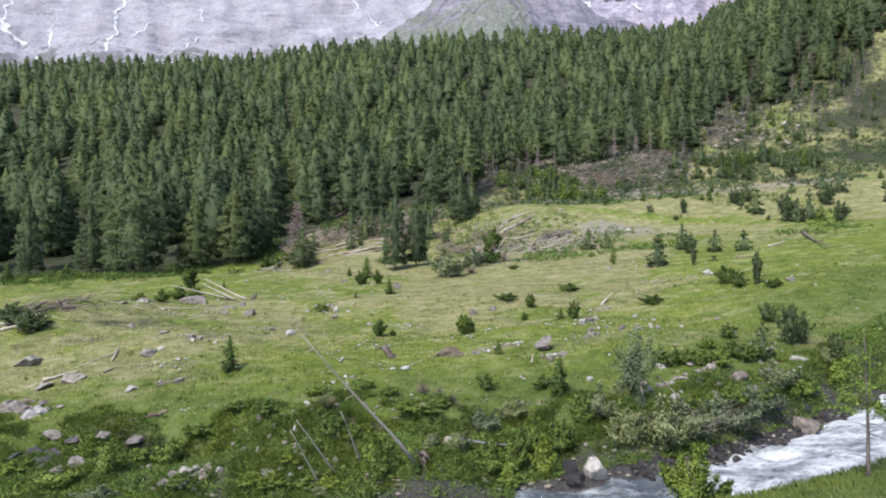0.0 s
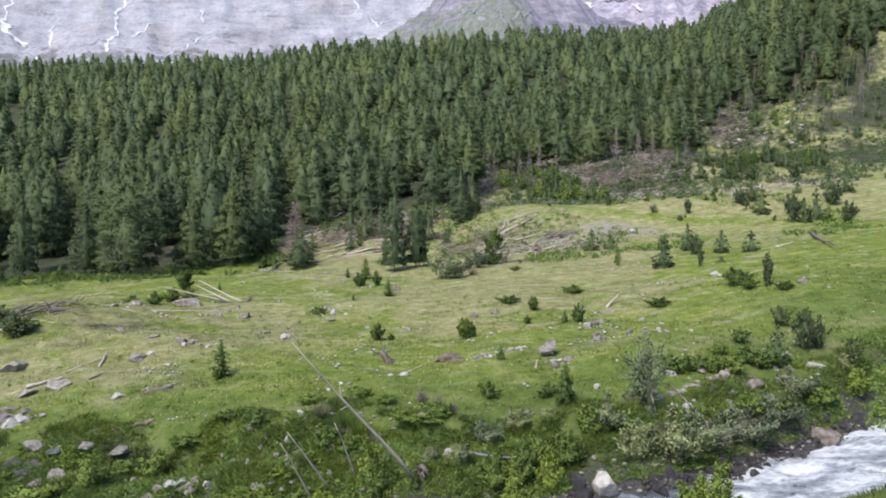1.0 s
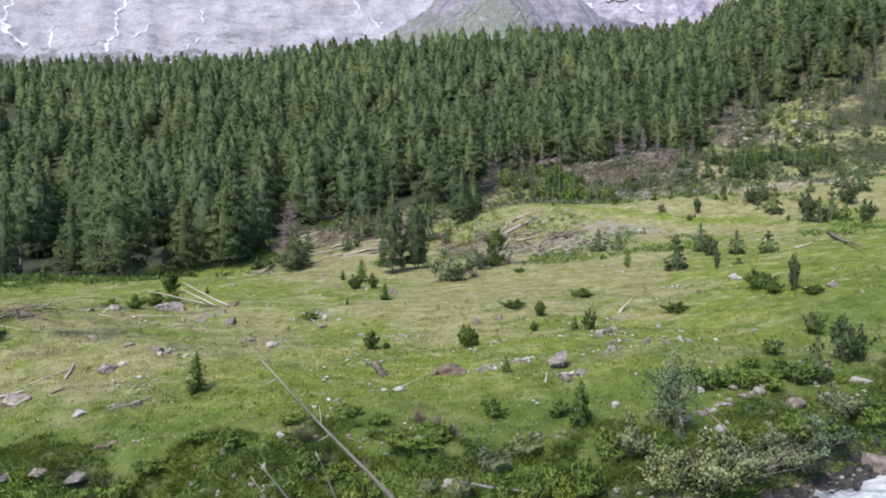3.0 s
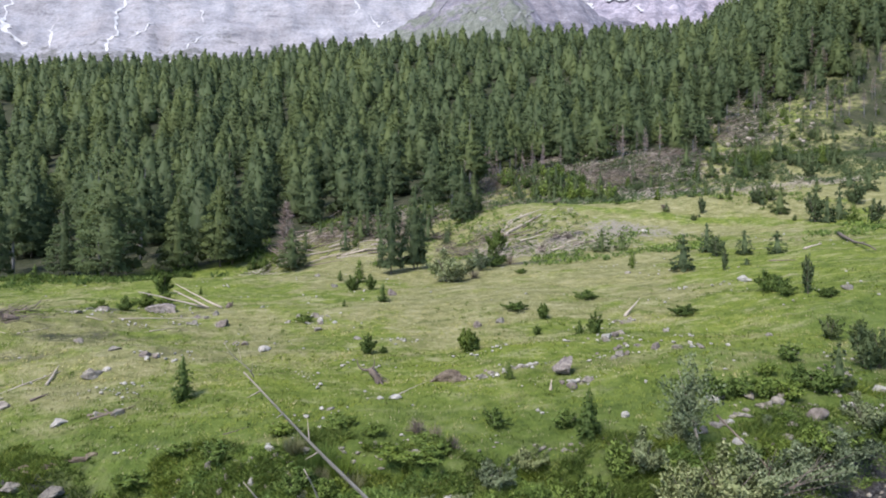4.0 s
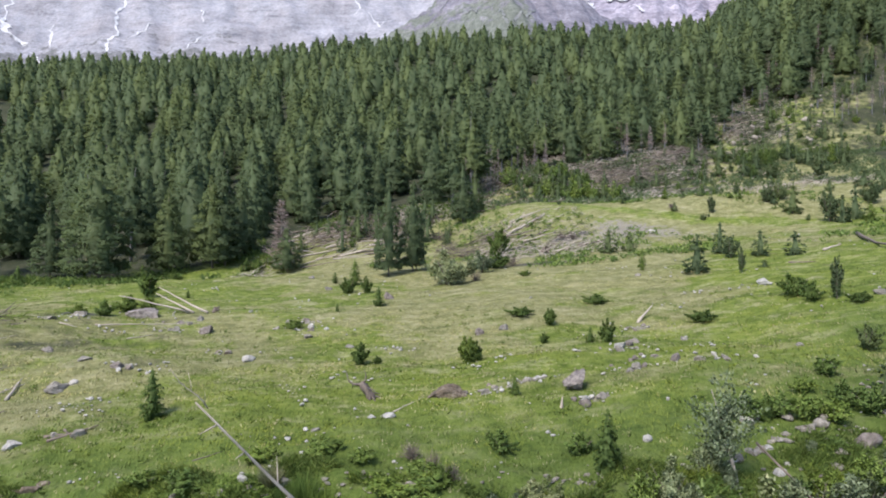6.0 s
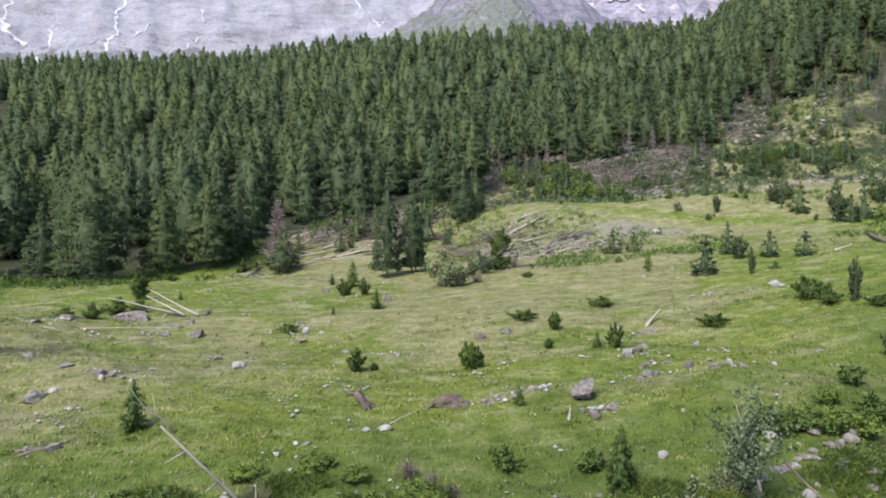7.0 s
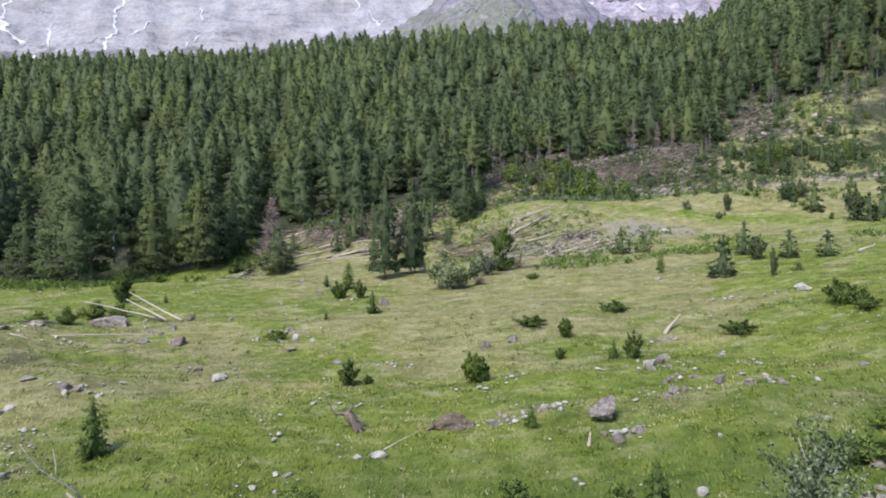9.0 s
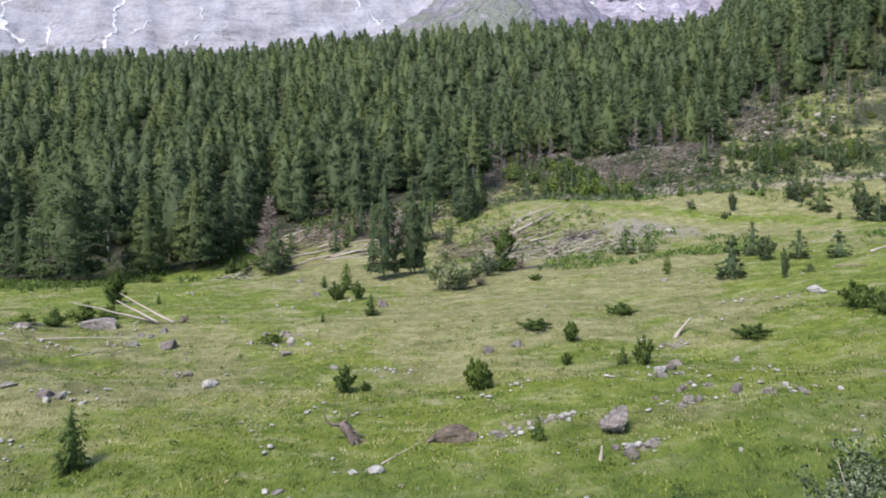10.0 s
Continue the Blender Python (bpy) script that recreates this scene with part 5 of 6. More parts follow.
stand(LARCH_BUSH, -34.4, 50.6, 2.6, 1.8, 1.6, 1.6)
stand(JUNIPER, -27.6, 66.4, 3.2, 1.3, 2.0, 0.85)
stand(JUNIPER, -26.0, 67.0, 2.4, 1.1, 2.0, 0.85)
# thicket on the mound above the terrace, and the scrub of the stony slope
for _ in range(130):
    x, y = 23.5 + rng.normal(0, 5.2), rng.uniform(132, 156)
    h = rng.uniform(1.5, 4.6)
    if rng.random() < 0.5:
        stand(YOUNG_LARCH, x, y, h * 0.6, h, 1.7, 3.0)
    else:
        stand(GREEN_BUSH, x, y, h * 0.8, h * 0.8, 1.6, 1.6)
for _ in range(60):
    x, y = rng.uniform(34, 78), rng.uniform(140, 190)
    h = 0.8 + 3.2 * rng.random() ** 2
    stand(YOUNG_LARCH if rng.random() < 0.5 else SPRUCE, x, y, h * 0.6, h, 1.6, 2.8)
for _ in range(125):
    y = rng.uniform(152, 200)
    x = y * rng.uniform(0.36, 0.60)
    h = rng.uniform(1.5, 5.5) if y < 172 else rng.uniform(0.7, 3.5)
    stand(SPRUCE if rng.random() < 0.6 else YOUNG_LARCH, x, y, h * 0.6, h, 1.5, 2.6)
for _ in range(150):
    y = rng.uniform(186, 250)
    x = y * rng.uniform(0.46, 0.74)
    h = 0.7 + 4.5 * rng.random() ** 2
    stand(SPRUCE if rng.random() < 0.5 else YOUNG_LARCH, x, y, h * 0.5, h, 1.5, 2.6)
for _ in range(42):
    x, y = rng.uniform(32, 100), rng.uniform(100, 150)
    if x > 0.72 * y or x < 0.28 * y:
        continue
    h = rng.uniform(0.5, 2.6)
    stand(LARCH_BUSH if rng.random() < 0.5 else YOUNG_LARCH if rng.random() < 0.5 else SPRUCE, x, y, h * 0.7, h, 1.6, 2.2)

for _ in range(34):                                  # low growth along the forest edge
    x = rng.uniform(-66, -26)
    y = float(forest_edge(x)) + rng.normal(-1, 3)
    h = rng.uniform(0.5, 1.8)
    stand(SPRUCE if rng.random() < 0.5 else JUNIPER, x, y, h * 1.3, h, 1.6, 1.2)

for _ in range(30):                                  # young trees among the wind-thrown trunks
    x, y = rng.uniform(-24, 1), rng.uniform(108, 130)
    h = rng.uniform(1.2, 5.0)
    stand(YOUNG_LARCH if rng.random() < 0.6 else GREEN_BUSH, x, y, h * 0.55, h, 1.7, 2.6)
for _ in range(70):                                  # bushes of the open stony slope
    y = rng.uniform(150, 232)
    x = y * rng.uniform(0.40, 0.62)
    h = 0.8 + 2.4 * rng.random() ** 2
    stand(LARCH_BUSH if rng.random() < 0.6 else GREEN_BUSH, x, y, h * 1.1, h, 1.6, 1.6)

# shrubs of the bank
BANK_WILLOWS = [(10.6, 30.4, 3.2, 2.3), (12.3, 31.0, 2.6, 2.0), (9.0, 30.2, 2.4, 1.8), (14.4, 31.6, 2.8, 2.0), (16.2, 32.6, 2.6, 1.7), (7.8, 31.6, 2.0, 1.6), (18.2, 34.2, 2.2, 1.4)]
BANK_ALDERS = [(-3.3, 30.0, 1.3, 1.3), (-2.9, 28.8, 1.6, 1.4), (5.6, 30.6, 1.6, 1.6), (6.9, 32.0, 1.5, 1.4), (-14.6, 33.6, 1.8, 1.7), (-16.6, 31.2, 1.6, 1.4),
               (3.6, 29.6, 1.3, 1.9), (2.2, 29.4, 1.5, 1.5), (4.6, 29.0, 1.4, 1.8)]
BANK_THICKET = [(-3.2, 29.7, 1.5, 1.5), (3.1, 29.4, 1.6, 1.4), (4.5, 30.6, 1.7, 1.5), (-15.9, 33.2, 1.4, 1.0), (-18.4, 30.5, 2.0, 1.3), (-12.2, 29.8, 1.4, 1.0), (-8.1, 29.5, 1.3, 1.0), (-14.8, 34.2, 1.2, 0.9), (13.4, 32.5, 1.5, 1.0), (15.2, 33.1, 1.6, 1.1), (16.9, 33.5, 1.4, 1.1), (20.0, 35.2, 1.6, 1.3), (22.8, 36.8, 1.8, 1.4)]
BANK_SCRUB = [(-1.9, 33.6, 1.9, 0.9), (-0.6, 33.2, 1.8, 0.9), (-5.6, 32.2, 1.3, 1.7), (-9.8, 34.7, 1.5, 1.1), (-13.5, 34.7, 1.4, 1.2), (-11.6, 35.4, 1.3, 0.9), (-0.5, 34.7, 1.6, 1.0), (2.4, 36.8, 1.5, 0.9), (5.6, 36.1, 1.4, 0.9), (-3.1, 35.8, 1.2, 0.9), (-21.6, 31.6, 1.5, 1.2), (-7.2, 35.9, 1.3, 0.9), (-4.8, 36.5, 1.5, 0.9), (18.0, 37.1, 1.8, 1.2), (18.4, 41.0, 1.5, 1.0), (16.3, 39.3, 1.3, 0.8)]
for x, y in [(12.8, 37.0), (14.1, 37.2), (15.0, 36.6), (15.9, 36.3), (17.4, 37.9)]:
    stand(DARK_ALDER, x, y, 1.6, 1.0, 1.7, 1.4)
for x, y, w, h in BANK_THICKET:
    low = 0.65 if x < -6 else 1.0
    stand(ALDER, x, y, w * (1.8 - 0.8 * low), h * low, 1.7, 1.4)
for x, y, w, h in BANK_SCRUB:
    low = 0.55 if x < 0 else 0.9
    stand(DARK_ALDER, x, y, w * (1.9 - low), h * low, 1.7, 1.4)
for x, y, w, h in BANK_WILLOWS:
    stand(WILLOW, x, y + 0.5, w, h, 2.2, 1.8)
for x, y, w, h in BANK_ALDERS:
    stand(ALDER, x, y, w, h, 1.7, 1.4)
for _ in range(90):
    x = rng.uniform(-24, 24)
    d = rng.uniform(2.6, float(np.interp(x, (-20, -7, 0, 15, 25), (6.0, 6.4, 8.4, 6, 5))))
    y = float(stream_line(x)) + d
    w = rng.uniform(0.5, 1.5)
    if -14.5 < x < -9.5 and d < 6:
        continue
    if d < 3.6 and x > 3:
        continue
    stand(ALDER if rng.random() < 0.6 else WILLOW if rng.random() < 0.6 else DARK_ALDER, x, y, w * (1.3 if x < -5 else 1.0), w * rng.uniform(0.5, 0.9) * (0.6 if x < -5 else 1.0), 1.9, 1.5)
near_alder = shrub_kind("alder_shrub", M_ALDER, 2.1, 2.5, 5600, 0.10, 8, "feathery yellow green alder on the near bank", "")
plant(near_alder, 8.3, 21.2, 1.0)
low_alder = shrub_kind("alder_shrub", M_ALDER, 1.6, 1.6, 3000, 0.10, 6, "feathery yellow green alder on the near bank", "")
plant(low_alder, 9.3, 21.9, 1.0)
slim = tagged(new("streamside_larch"), "thin sparse larch sapling on the near stream bank", "tree")
stem = part("trunk", mesh_of("slim_trunk", *trunk_of(rng, 5.5, 0.07, 6, 7), M_BARK), slim)
for j in range(14):
    part("branch", mesh_of("slim_branch", *limb_of(rng, 9.6 if j % 2 else 7.0, 0.07, 1.3), M_BARK), stem)
part("crown", mesh_of("slim_crown", *larch_crown(rng, 5.5, 1.4, 46, 60, 0.13, 0.44, 0.03), M_HERB), slim)
plant(slim, 14.35, 21.4, 1.0)

# slender birch leaning out over the shrubs
birch = tagged(new("birch_tree"), "slender pale birch with thin grey green crown", "tree")
bs = np.linspace(0, 1, 7)
part("trunk", mesh_of("birch_trunk", *tube(np.stack([-0.9 * bs ** 1.3, 0.1 * bs, -0.2 + 3.6 * bs], 1), 0.075 * (1.1 - bs), 7), M_DEAD), birch, "pale bent birch trunk")
cv, ct = shrub_leaves(rng, 2.9, 3.3, 3400, 0.11, 46)
part("crown", leafy("birch_crown", (cv + (-0.45, 0.1, 0.75), ct), M_WILLOW, mid=1.8, rough=0.6, upright=False), birch)
birch.location = (10.4, 32.8, ground_at(10.4, 32.8))

# ---- dead wood ----
def log_thing(a, b, girth, mat, label, twigs=4, group="fallen logs", name="fallen_log"):
    """A dead trunk from a to b with stubs of broken branches."""
    a, b = Vector(a), Vector(b)
    length = (b - a).length
    ob = new(name)
    z = np.linspace(0, length, 7)
    bend = rng.normal(0, 0.016, (7, 2)).cumsum(0) * length * 0.35
    line = np.stack([bend[:, 0], bend[:, 1], z], 1)
    stem = part("trunk", mesh_of("log_trunk", *tube(line, girth * (1 - 0.74 * z / length), 8, 0.18, rng), mat), ob)
    for i in range(twigs):
        f, az, r = rng.uniform(0.15, 0.95), rng.uniform(0, 6.28), rng.uniform(0.2, 0.7) * min(1.0, length * 0.12)
        i0 = min(int(f * 6), 5)
        p0 = line[i0] + (line[i0 + 1] - line[i0]) * (f * 6 - i0)
        s = np.linspace(0, 1, 3)[:, None]
        p = p0 + s * np.array([math.cos(az) * r, math.sin(az) * r, 0.5 * r]) + s ** 2 * rng.normal(0, 0.1, 3) * r
        part("branch", mesh_of("log_branch", *tube(p, girth * np.array([0.3, 0.2, 0.06]), 4), mat), stem)
    ob.matrix_basis = Matrix.Translation(a) @ (b - a).to_track_quat("Z", "Y").to_matrix().to_4x4()
    return tagged(ob, label, "log", group)


def lying(x0, y0, x1, y1, girth, mat, label, twigs=4):
    return log_thing((x0, y0, ground_at(x0, y0) + girth * 0.7), (x1, y1, ground_at(x1, y1) + girth * 0.5), girth, mat, label, twigs)


LYING = [(-25.9, 57.8, -19.3, 60.7, 0.07), (-22.5, 55.8, -21.0, 56.9, 0.06), (47.4, 83.3, 40.3, 66.6, 0.26), (38.1, 74.2, 41.5, 76.9, 0.2), (32.0, 69.5, 34.0, 68.6, 0.13),
         (9.0, 107.4, 14.3, 113.9, 0.3), (9.6, 106.3, 16.1, 111.1, 0.32), (8.6, 97.4, 9.5, 88.8, 0.12), (1.3, 117.6, 6.9, 113.5, 0.13), 
         (-10.2, 36.6, -9.1, 37.0, 0.04), (-39.7, 54.8, -32.6, 54.6, 0.11), (-34.1, 52.8, -30.4, 51.3, 0.1), (-35.9, 51.3, -32.2, 49.8, 0.12), (-29.7, 51.4, -28.8, 53.5, 0.07),
         (-23.3, 44.5, -24.0, 46.9, 0.12), (-27.8, 56.6, -26.4, 56.4, 0.07), (-28.0, 88.0, -26.6, 90.0, 0.07), (-2.3, 40.8, -0.8, 42.7, 0.05), (-26.9, 41.0, -23.6, 46.5, 0.10), (-26.2, 41.4, -24.4, 42.4, 0.16), (-18.0, 39.3, -16.3, 39.8, 0.13), (-17.7, 39.0, -16.0, 40.2, 0.10), (-17.4, 39.8, -16.5, 39.2, 0.08), (-22.4, 41.6, -21.8, 42.2, 0.12)]
for x0, y0, x1, y1, g in LYING:
    lying(x0, y0, x1, y1, g * 0.8, M_ROT if -19 < x0 < -15.5 or rng.random() > 0.75 else M_DEAD, "bleached grey dead log lying on the grass", 3)
log_thing((0.5, 31.3, ground_at(0.5, 31.3) + 0.45), (3.4, 30.4, ground_at(3.4, 30.4) + 0.45), 0.10, M_PALE_BARK, "broken pale log lying across the bank", 5)
stone(rng, 0.3, 31.5, 0.8, 0.8, M_PALE_ROCK, "rock", "pale rock beside a broken log on the bank", "")
# trunks propped on the boulder
for tip, foot in (((-28.0, 65.5, 10.7), (-21.9, 65.6)), ((-25.0, 66.4, 11.4), (-20.0, 64.6)), ((-25.0, 65.8, 10.9), (-21.4, 65.0))):
    log_thing((*foot, ground_at(*foot) + 0.15), tip, 0.11, M_DEAD, "bleached bare trunk propped on a boulder", 2, "propped trunks", "propped_log")
# leaning dead trunks on the bank
leaning = log_thing((-1.2, 28.7, ground_at(-1.2, 28.7) + 0.0), (-5.66, 25.67, 11.2), 0.085, M_DEAD, "long bare dead trunk leaning out from the bank", 4, "leaning dead trunks", "leaning_trunk")
reach = (Vector((-5.66, 25.67, 11.2)) - leaning.matrix_basis.translation).length
s = np.linspace(0, 1, 7)
whip = np.stack([0.05 * np.sin(4 * s), 0.04 * np.sin(7 * s), reach - 0.25 + 1.35 * s], 1)
part("broken_tip", mesh_of("broken_tip", *tube(whip, 0.02 * (1 - 0.75 * s), 5), M_DEAD), leaning, "thin dry whip at the trunk's broken end")
for z, dx, dy in ((reach - 0.1, 0.32, 0.2), (reach + 0.35, -0.2, 0.24), (reach + 0.6, 0.22, -0.12)):
    q = np.array([(0, 0, z), (0.5 * dx, 0.5 * dy, z + 0.14), (dx, dy, z + 0.34)]) + (0.05, 0, 0)
    part("twig", mesh_of("tip_twig", *tube(q, (0.011, 0.008, 0.004), 4), M_DEAD), leaning)
log_thing((-5.0, 30.0, ground_at(-5.0, 30.0)), (-6.6, 28.3, 7.0), 0.06, M_DEAD, "thin bare dead trunk leaning on the bank", 4, "leaning dead trunks", "leaning_trunk")
log_thing((-5.8, 29.5, ground_at(-5.8, 29.5)), (-6.8, 28.0, 6.6), 0.05, M_DEAD, "thin bare dead trunk leaning on the bank", 4, "leaning dead trunks", "leaning_trunk")
log_thing((-4.0, 30.4, ground_at(-4.0, 30.4)), (-4.8, 29.0, 7.2), 0.06, M_DEAD, "thin bare dead trunk leaning on the bank", 3, "leaning dead trunks", "leaning_trunk")
log_thing((13.9, 56.0, ground_at(13.9, 56.0)), (15.3, 57.0, ground_at(15.3, 57) + 0.75), 0.13, M_DEAD, "pale broken trunk sticking out of the grass", 1, "", "broken_trunk")
log_thing((11.2, 33.2, ground_at(11.2, 33.2) + 1.3), (13.4, 31.0, ground_at(13.4, 31.0) + 0.6), 0.05, M_ROT, "dark bare stick leaning through the shrubs", 3, "", "bare_stick")
for i in range(6):
    a0, b0 = rng.uniform(-0.25, 0.25, 3), rng.uniform(-0.6, 0.6, 3)
    log_thing((11.9 + 0.15 * i + a0[0], 29.9 + a0[1], 6.15 + a0[2]), (14.3 + b0[0], 30.5 + b0[1], 6.95 + b0[2]), 0.015, M_ROT, "thin grey driftwood branch caught in the shrubs", 2, "driftwood branches", "driftwood")
# short broken stub in the grass
log_thing((5.6, 40.3, ground_at(5.6, 40.3) - 0.1), (5.65, 40.3, ground_at(5.6, 40.3) + 0.5), 0.09, M_DEAD, "short pale broken stub standing in grass", 0, "", "wooden_stub")


def root_stump(x, y, size, turn, label):
    """A torn stump lying in the grass with a ragged spread of roots."""
    ob = tagged(new("root_stump"), label, "stump")
    stem = part("trunk", mesh_of("stump_trunk", *tube([(-0.15 * size, 0, 0.3 * size), (0.1 * size, 0.02, 0.22 * size), (0.35 * size, 0.03, 0.12 * size), (0.62 * size, 0, 0.05 * size)], np.array([0.2, 0.21, 0.16, 0.09]) * size, 10, 0.35, rng), M_ROT), ob)
    for i in range(15):
        a = i * 0.42 + rng.uniform(-0.3, 0.3)
        s = np.linspace(0, 1, 6)
        r = size * rng.uniform(0.25, 0.95) * (1.0 if math.sin(a) > -0.2 else 0.5)
        wob = rng.normal(0, 0.05, (6, 3)).cumsum(0) * size * 0.7
        p = np.stack([-0.15 * size - 0.5 * r * s, math.cos(a) * r * 0.6 * s, 0.28 * size + math.sin(a) * r * 0.7 * s], 1) + wob
        p[:, 2] = np.maximum(p[:, 2], -0.05)
        part("root", mesh_of("stump_root", *tube(p, rng.uniform(0.02, 0.065) * size * (1.1 - s), 5, 0.3, rng), M_ROT), stem)
    ob.matrix_basis = Matrix.Translation((x, y, ground_at(x, y))) @ Matrix.Rotation(turn, 4, "Z")


# torn stump with antler-like roots
antler = tagged(new("root_stump"), "torn brown stump with upturned roots in the grass", "stump")
stem = part("trunk", mesh_of("antler_trunk", *tube([(0.62, 0, -0.12), (0.48, 0.02, 0.12), (0.3, 0.0, 0.36), (0.1, 0.0, 0.62), (-0.02, 0.0, 0.8)], np.array([0.2, 0.24, 0.22, 0.19, 0.1]), 12, 0.4, rng), M_ROT), antler)
for start, bend, end, g in (((-0.02, 0, 0.7), (-0.75, 0.05, 0.62), (-0.72, 0.05, 1.32), 0.065), ((0.02, 0, 0.75), (0.42, 0, 0.95), (0.18, -0.05, 1.42), 0.05), ((0.0, 0, 0.6), (-0.45, 0.2, 0.75), (-0.5, 0.3, 0.5), 0.045),
                            ((0.5, 0, 0.1), (0.9, -0.1, 0.2), (1.05, -0.15, -0.02), 0.06), ((0.4, 0, 0.2), (0.8, 0.3, 0.35), (1.0, 0.4, 0.0), 0.05), ((0.3, 0, 0.4), (0.6, -0.2, 0.62), (0.75, -0.25, 0.4), 0.04)):
    k = np.linspace(0, 1, 8)[:, None]
    line = (1 - k) ** 2 * np.array(start) + 2 * k * (1 - k) * np.array(bend) + k ** 2 * np.array(end) + rng.normal(0, 0.012, (8, 3))
    part("root", mesh_of("antler_root", *tube(line, g * (1.15 - 0.85 * k[:, 0]), 6, 0.2, rng), M_ROT), stem)
for i in range(26):
    k = np.linspace(0, 1, 5)[:, None]
    start = np.array([0.6 - 0.6 * i / 26, rng.uniform(-0.15, 0.1), 0.05 + 0.65 * i / 26])
    line = start + k * np.array([rng.uniform(-0.2, 0.35), rng.uniform(-0.35, 0.15), rng.uniform(-0.25, 0.2)]) + rng.normal(0, 0.03, (5, 3)) * k
    part("root", mesh_of("antler_root", *tube(line, 0.045 * (1.15 - k[:, 0]), 5, 0.3, rng), M_ROT), stem)
antler.location = (-4.1, 42.8, ground_at(-4.1, 42.8))
root_stump(-19.3, 64.6, 1.0, 2.4, "dark root plate at the foot of bare trunks")
root_stump(-32.2, 54.0, 1.3, 0.6, "dark root plate of a fallen tree on the mound")
root_stump(-0.9, 28.9, 1.1, 1.2, "dark root plate at the base of the leaning trunk")
root_stump(13.5, 95.0, 2.2, 2.0, "grey root plate of a fallen tree on the slope")
root_stump(36.0, 110.5, 1.4, 0.3, "dark torn stump on the terrace")
root_stump(-7.0, 121.0, 2.6, 0.9, "brown root plate among fallen trunks at the forest edge")


def windthrow(count, xr, yr, label, reach=(3.0, 8.0)):
    for i in range(count):
        x, y = rng.uniform(*xr), rng.uniform(*yr)
        a, length = rng.normal(0, 0.7), rng.uniform(*reach)
        x1, y1 = x + math.cos(a) * length, y + math.sin(a) * length * 0.6
        g, lift = rng.uniform(0.07, 0.18), rng.uniform(0, 0.9)
        log_thing((x, y, ground_at(x, y) + g), (x1, y1, ground_at(x1, y1) + g + lift), g, M_DEAD if rng.random() < 0.6 else M_ROT, label, 3, "wind-thrown trunks")


windthrow(46, (-27, -9), (105, 130), "grey wind-thrown trunk among debris at the forest edge")
windthrow(40, (3, 18), (122, 152), "grey wind-thrown trunk among debris at the forest edge")
windthrow(44, (32, 74), (146, 186), "grey wind-thrown trunk on the stony slope")
windthrow(26, (78, 104), (180, 240), "grey wind-thrown trunk on the stony slope")
windthrow(6, (-37, -32.5), (48.5, 55), "grey dead trunk in a tangle on the mound", (1.2, 3.2))
windthrow(16, (7, 19), (94, 112), "grey fallen trunk on the eroded front of the terrace", (2.0, 5.5))
windthrow(12, (-26, -10), (102, 116), "grey wind-thrown trunk before the forest edge", (4.0, 9.0))

# leafless dead larch by the forest edge
dead = tagged(new("dead_larch"), "leafless reddish grey dead larch at the forest edge", "tree")
stem = part("trunk", mesh_of("dead_larch_trunk", *trunk_of(rng, 10.5, 0.15, 6, 6), M_DEAD), dead)
for i in range(110):
    f, az = rng.uniform(0.2, 0.98), rng.uniform(0, 6.28)
    r = 2.3 * (1.05 - f) + 0.25
    s = np.linspace(0, 1, 4)
    p = np.stack([math.cos(az) * r * s, math.sin(az) * r * s, f * 10.2 + r * (0.25 * s - 0.35 * s * s)], 1)
    part("branch", mesh_of("dead_branch", *tube(p, 0.04 * (1.1 - s), 3), M_ROT), stem)
tw = rng.uniform(0.16, 0.97, 520)
ta = rng.uniform(0, 6.28, 520)
tb = np.stack([np.cos(ta), np.sin(ta), np.zeros(520)], 1) * (rng.uniform(0, 0.7, 520) * 2.9 * (1.05 - tw))[:, None] + np.stack([np.zeros(520), np.zeros(520), tw * 10.3], 1)
tt = tb + np.stack([np.cos(ta + rng.normal(0, 0.4, 520)), np.sin(ta), rng.normal(0.1, 0.35, 520)], 1) * (0.5 + 1.3 * (1 - tw))[:, None]
part("dead_crown", mesh_of("dead_larch_crown", *blades(tb, tt, np.full(520, 0.06), rng), M_TWIG), dead, "fine reddish leafless branches")
dead.location = (-24.5, 106.5, ground_at(-24.5, 106.5))

DEAD_POLES = []
for i in range(4):
    pole = new("dead_tree")
    part("trunk", mesh_of("dead_tree_trunk", *trunk_of(rng, 9.0, 0.13, 6, 6), M_PALE_BARK), pole)
    f, az = rng.uniform(0.35, 0.98, 120), rng.uniform(0, 6.28, 120)
    b = np.stack([np.zeros(120), np.zeros(120), f * 9.0], 1)
    e = b + np.stack([np.cos(az), np.sin(az), rng.normal(0.0, 0.2, 120)], 1) * (0.3 + 1.5 * (1.05 - f))[:, None]
    part("dead_crown", mesh_of("dead_tree_crown", *blades(b, e, np.full(120, 0.05), rng), M_TWIG), pole, "thin leafless branches")
    DEAD_POLES.append(tagged(pole, "grey leafless dead tree standing on the slope", "tree", "dead standing trees"))
for _ in range(70):
    y = rng.uniform(206, 250)
    x = y * rng.uniform(0.44, 0.68)
    if y < 214 and x < 0.55 * y:
        continue
    if rng.random() < 0.55:
        plant(DEAD_POLES[rng.integers(4)], x, y, rng.uniform(0.6, 1.2), 1.0, rng.uniform(0, 6.28))
    else:
        plant(BARE_LARCH[rng.integers(len(BARE_LARCH))], x, y, rng.uniform(0.5, 0.9), rng.uniform(0.7, 1.0), rng.uniform(0, 6.28))
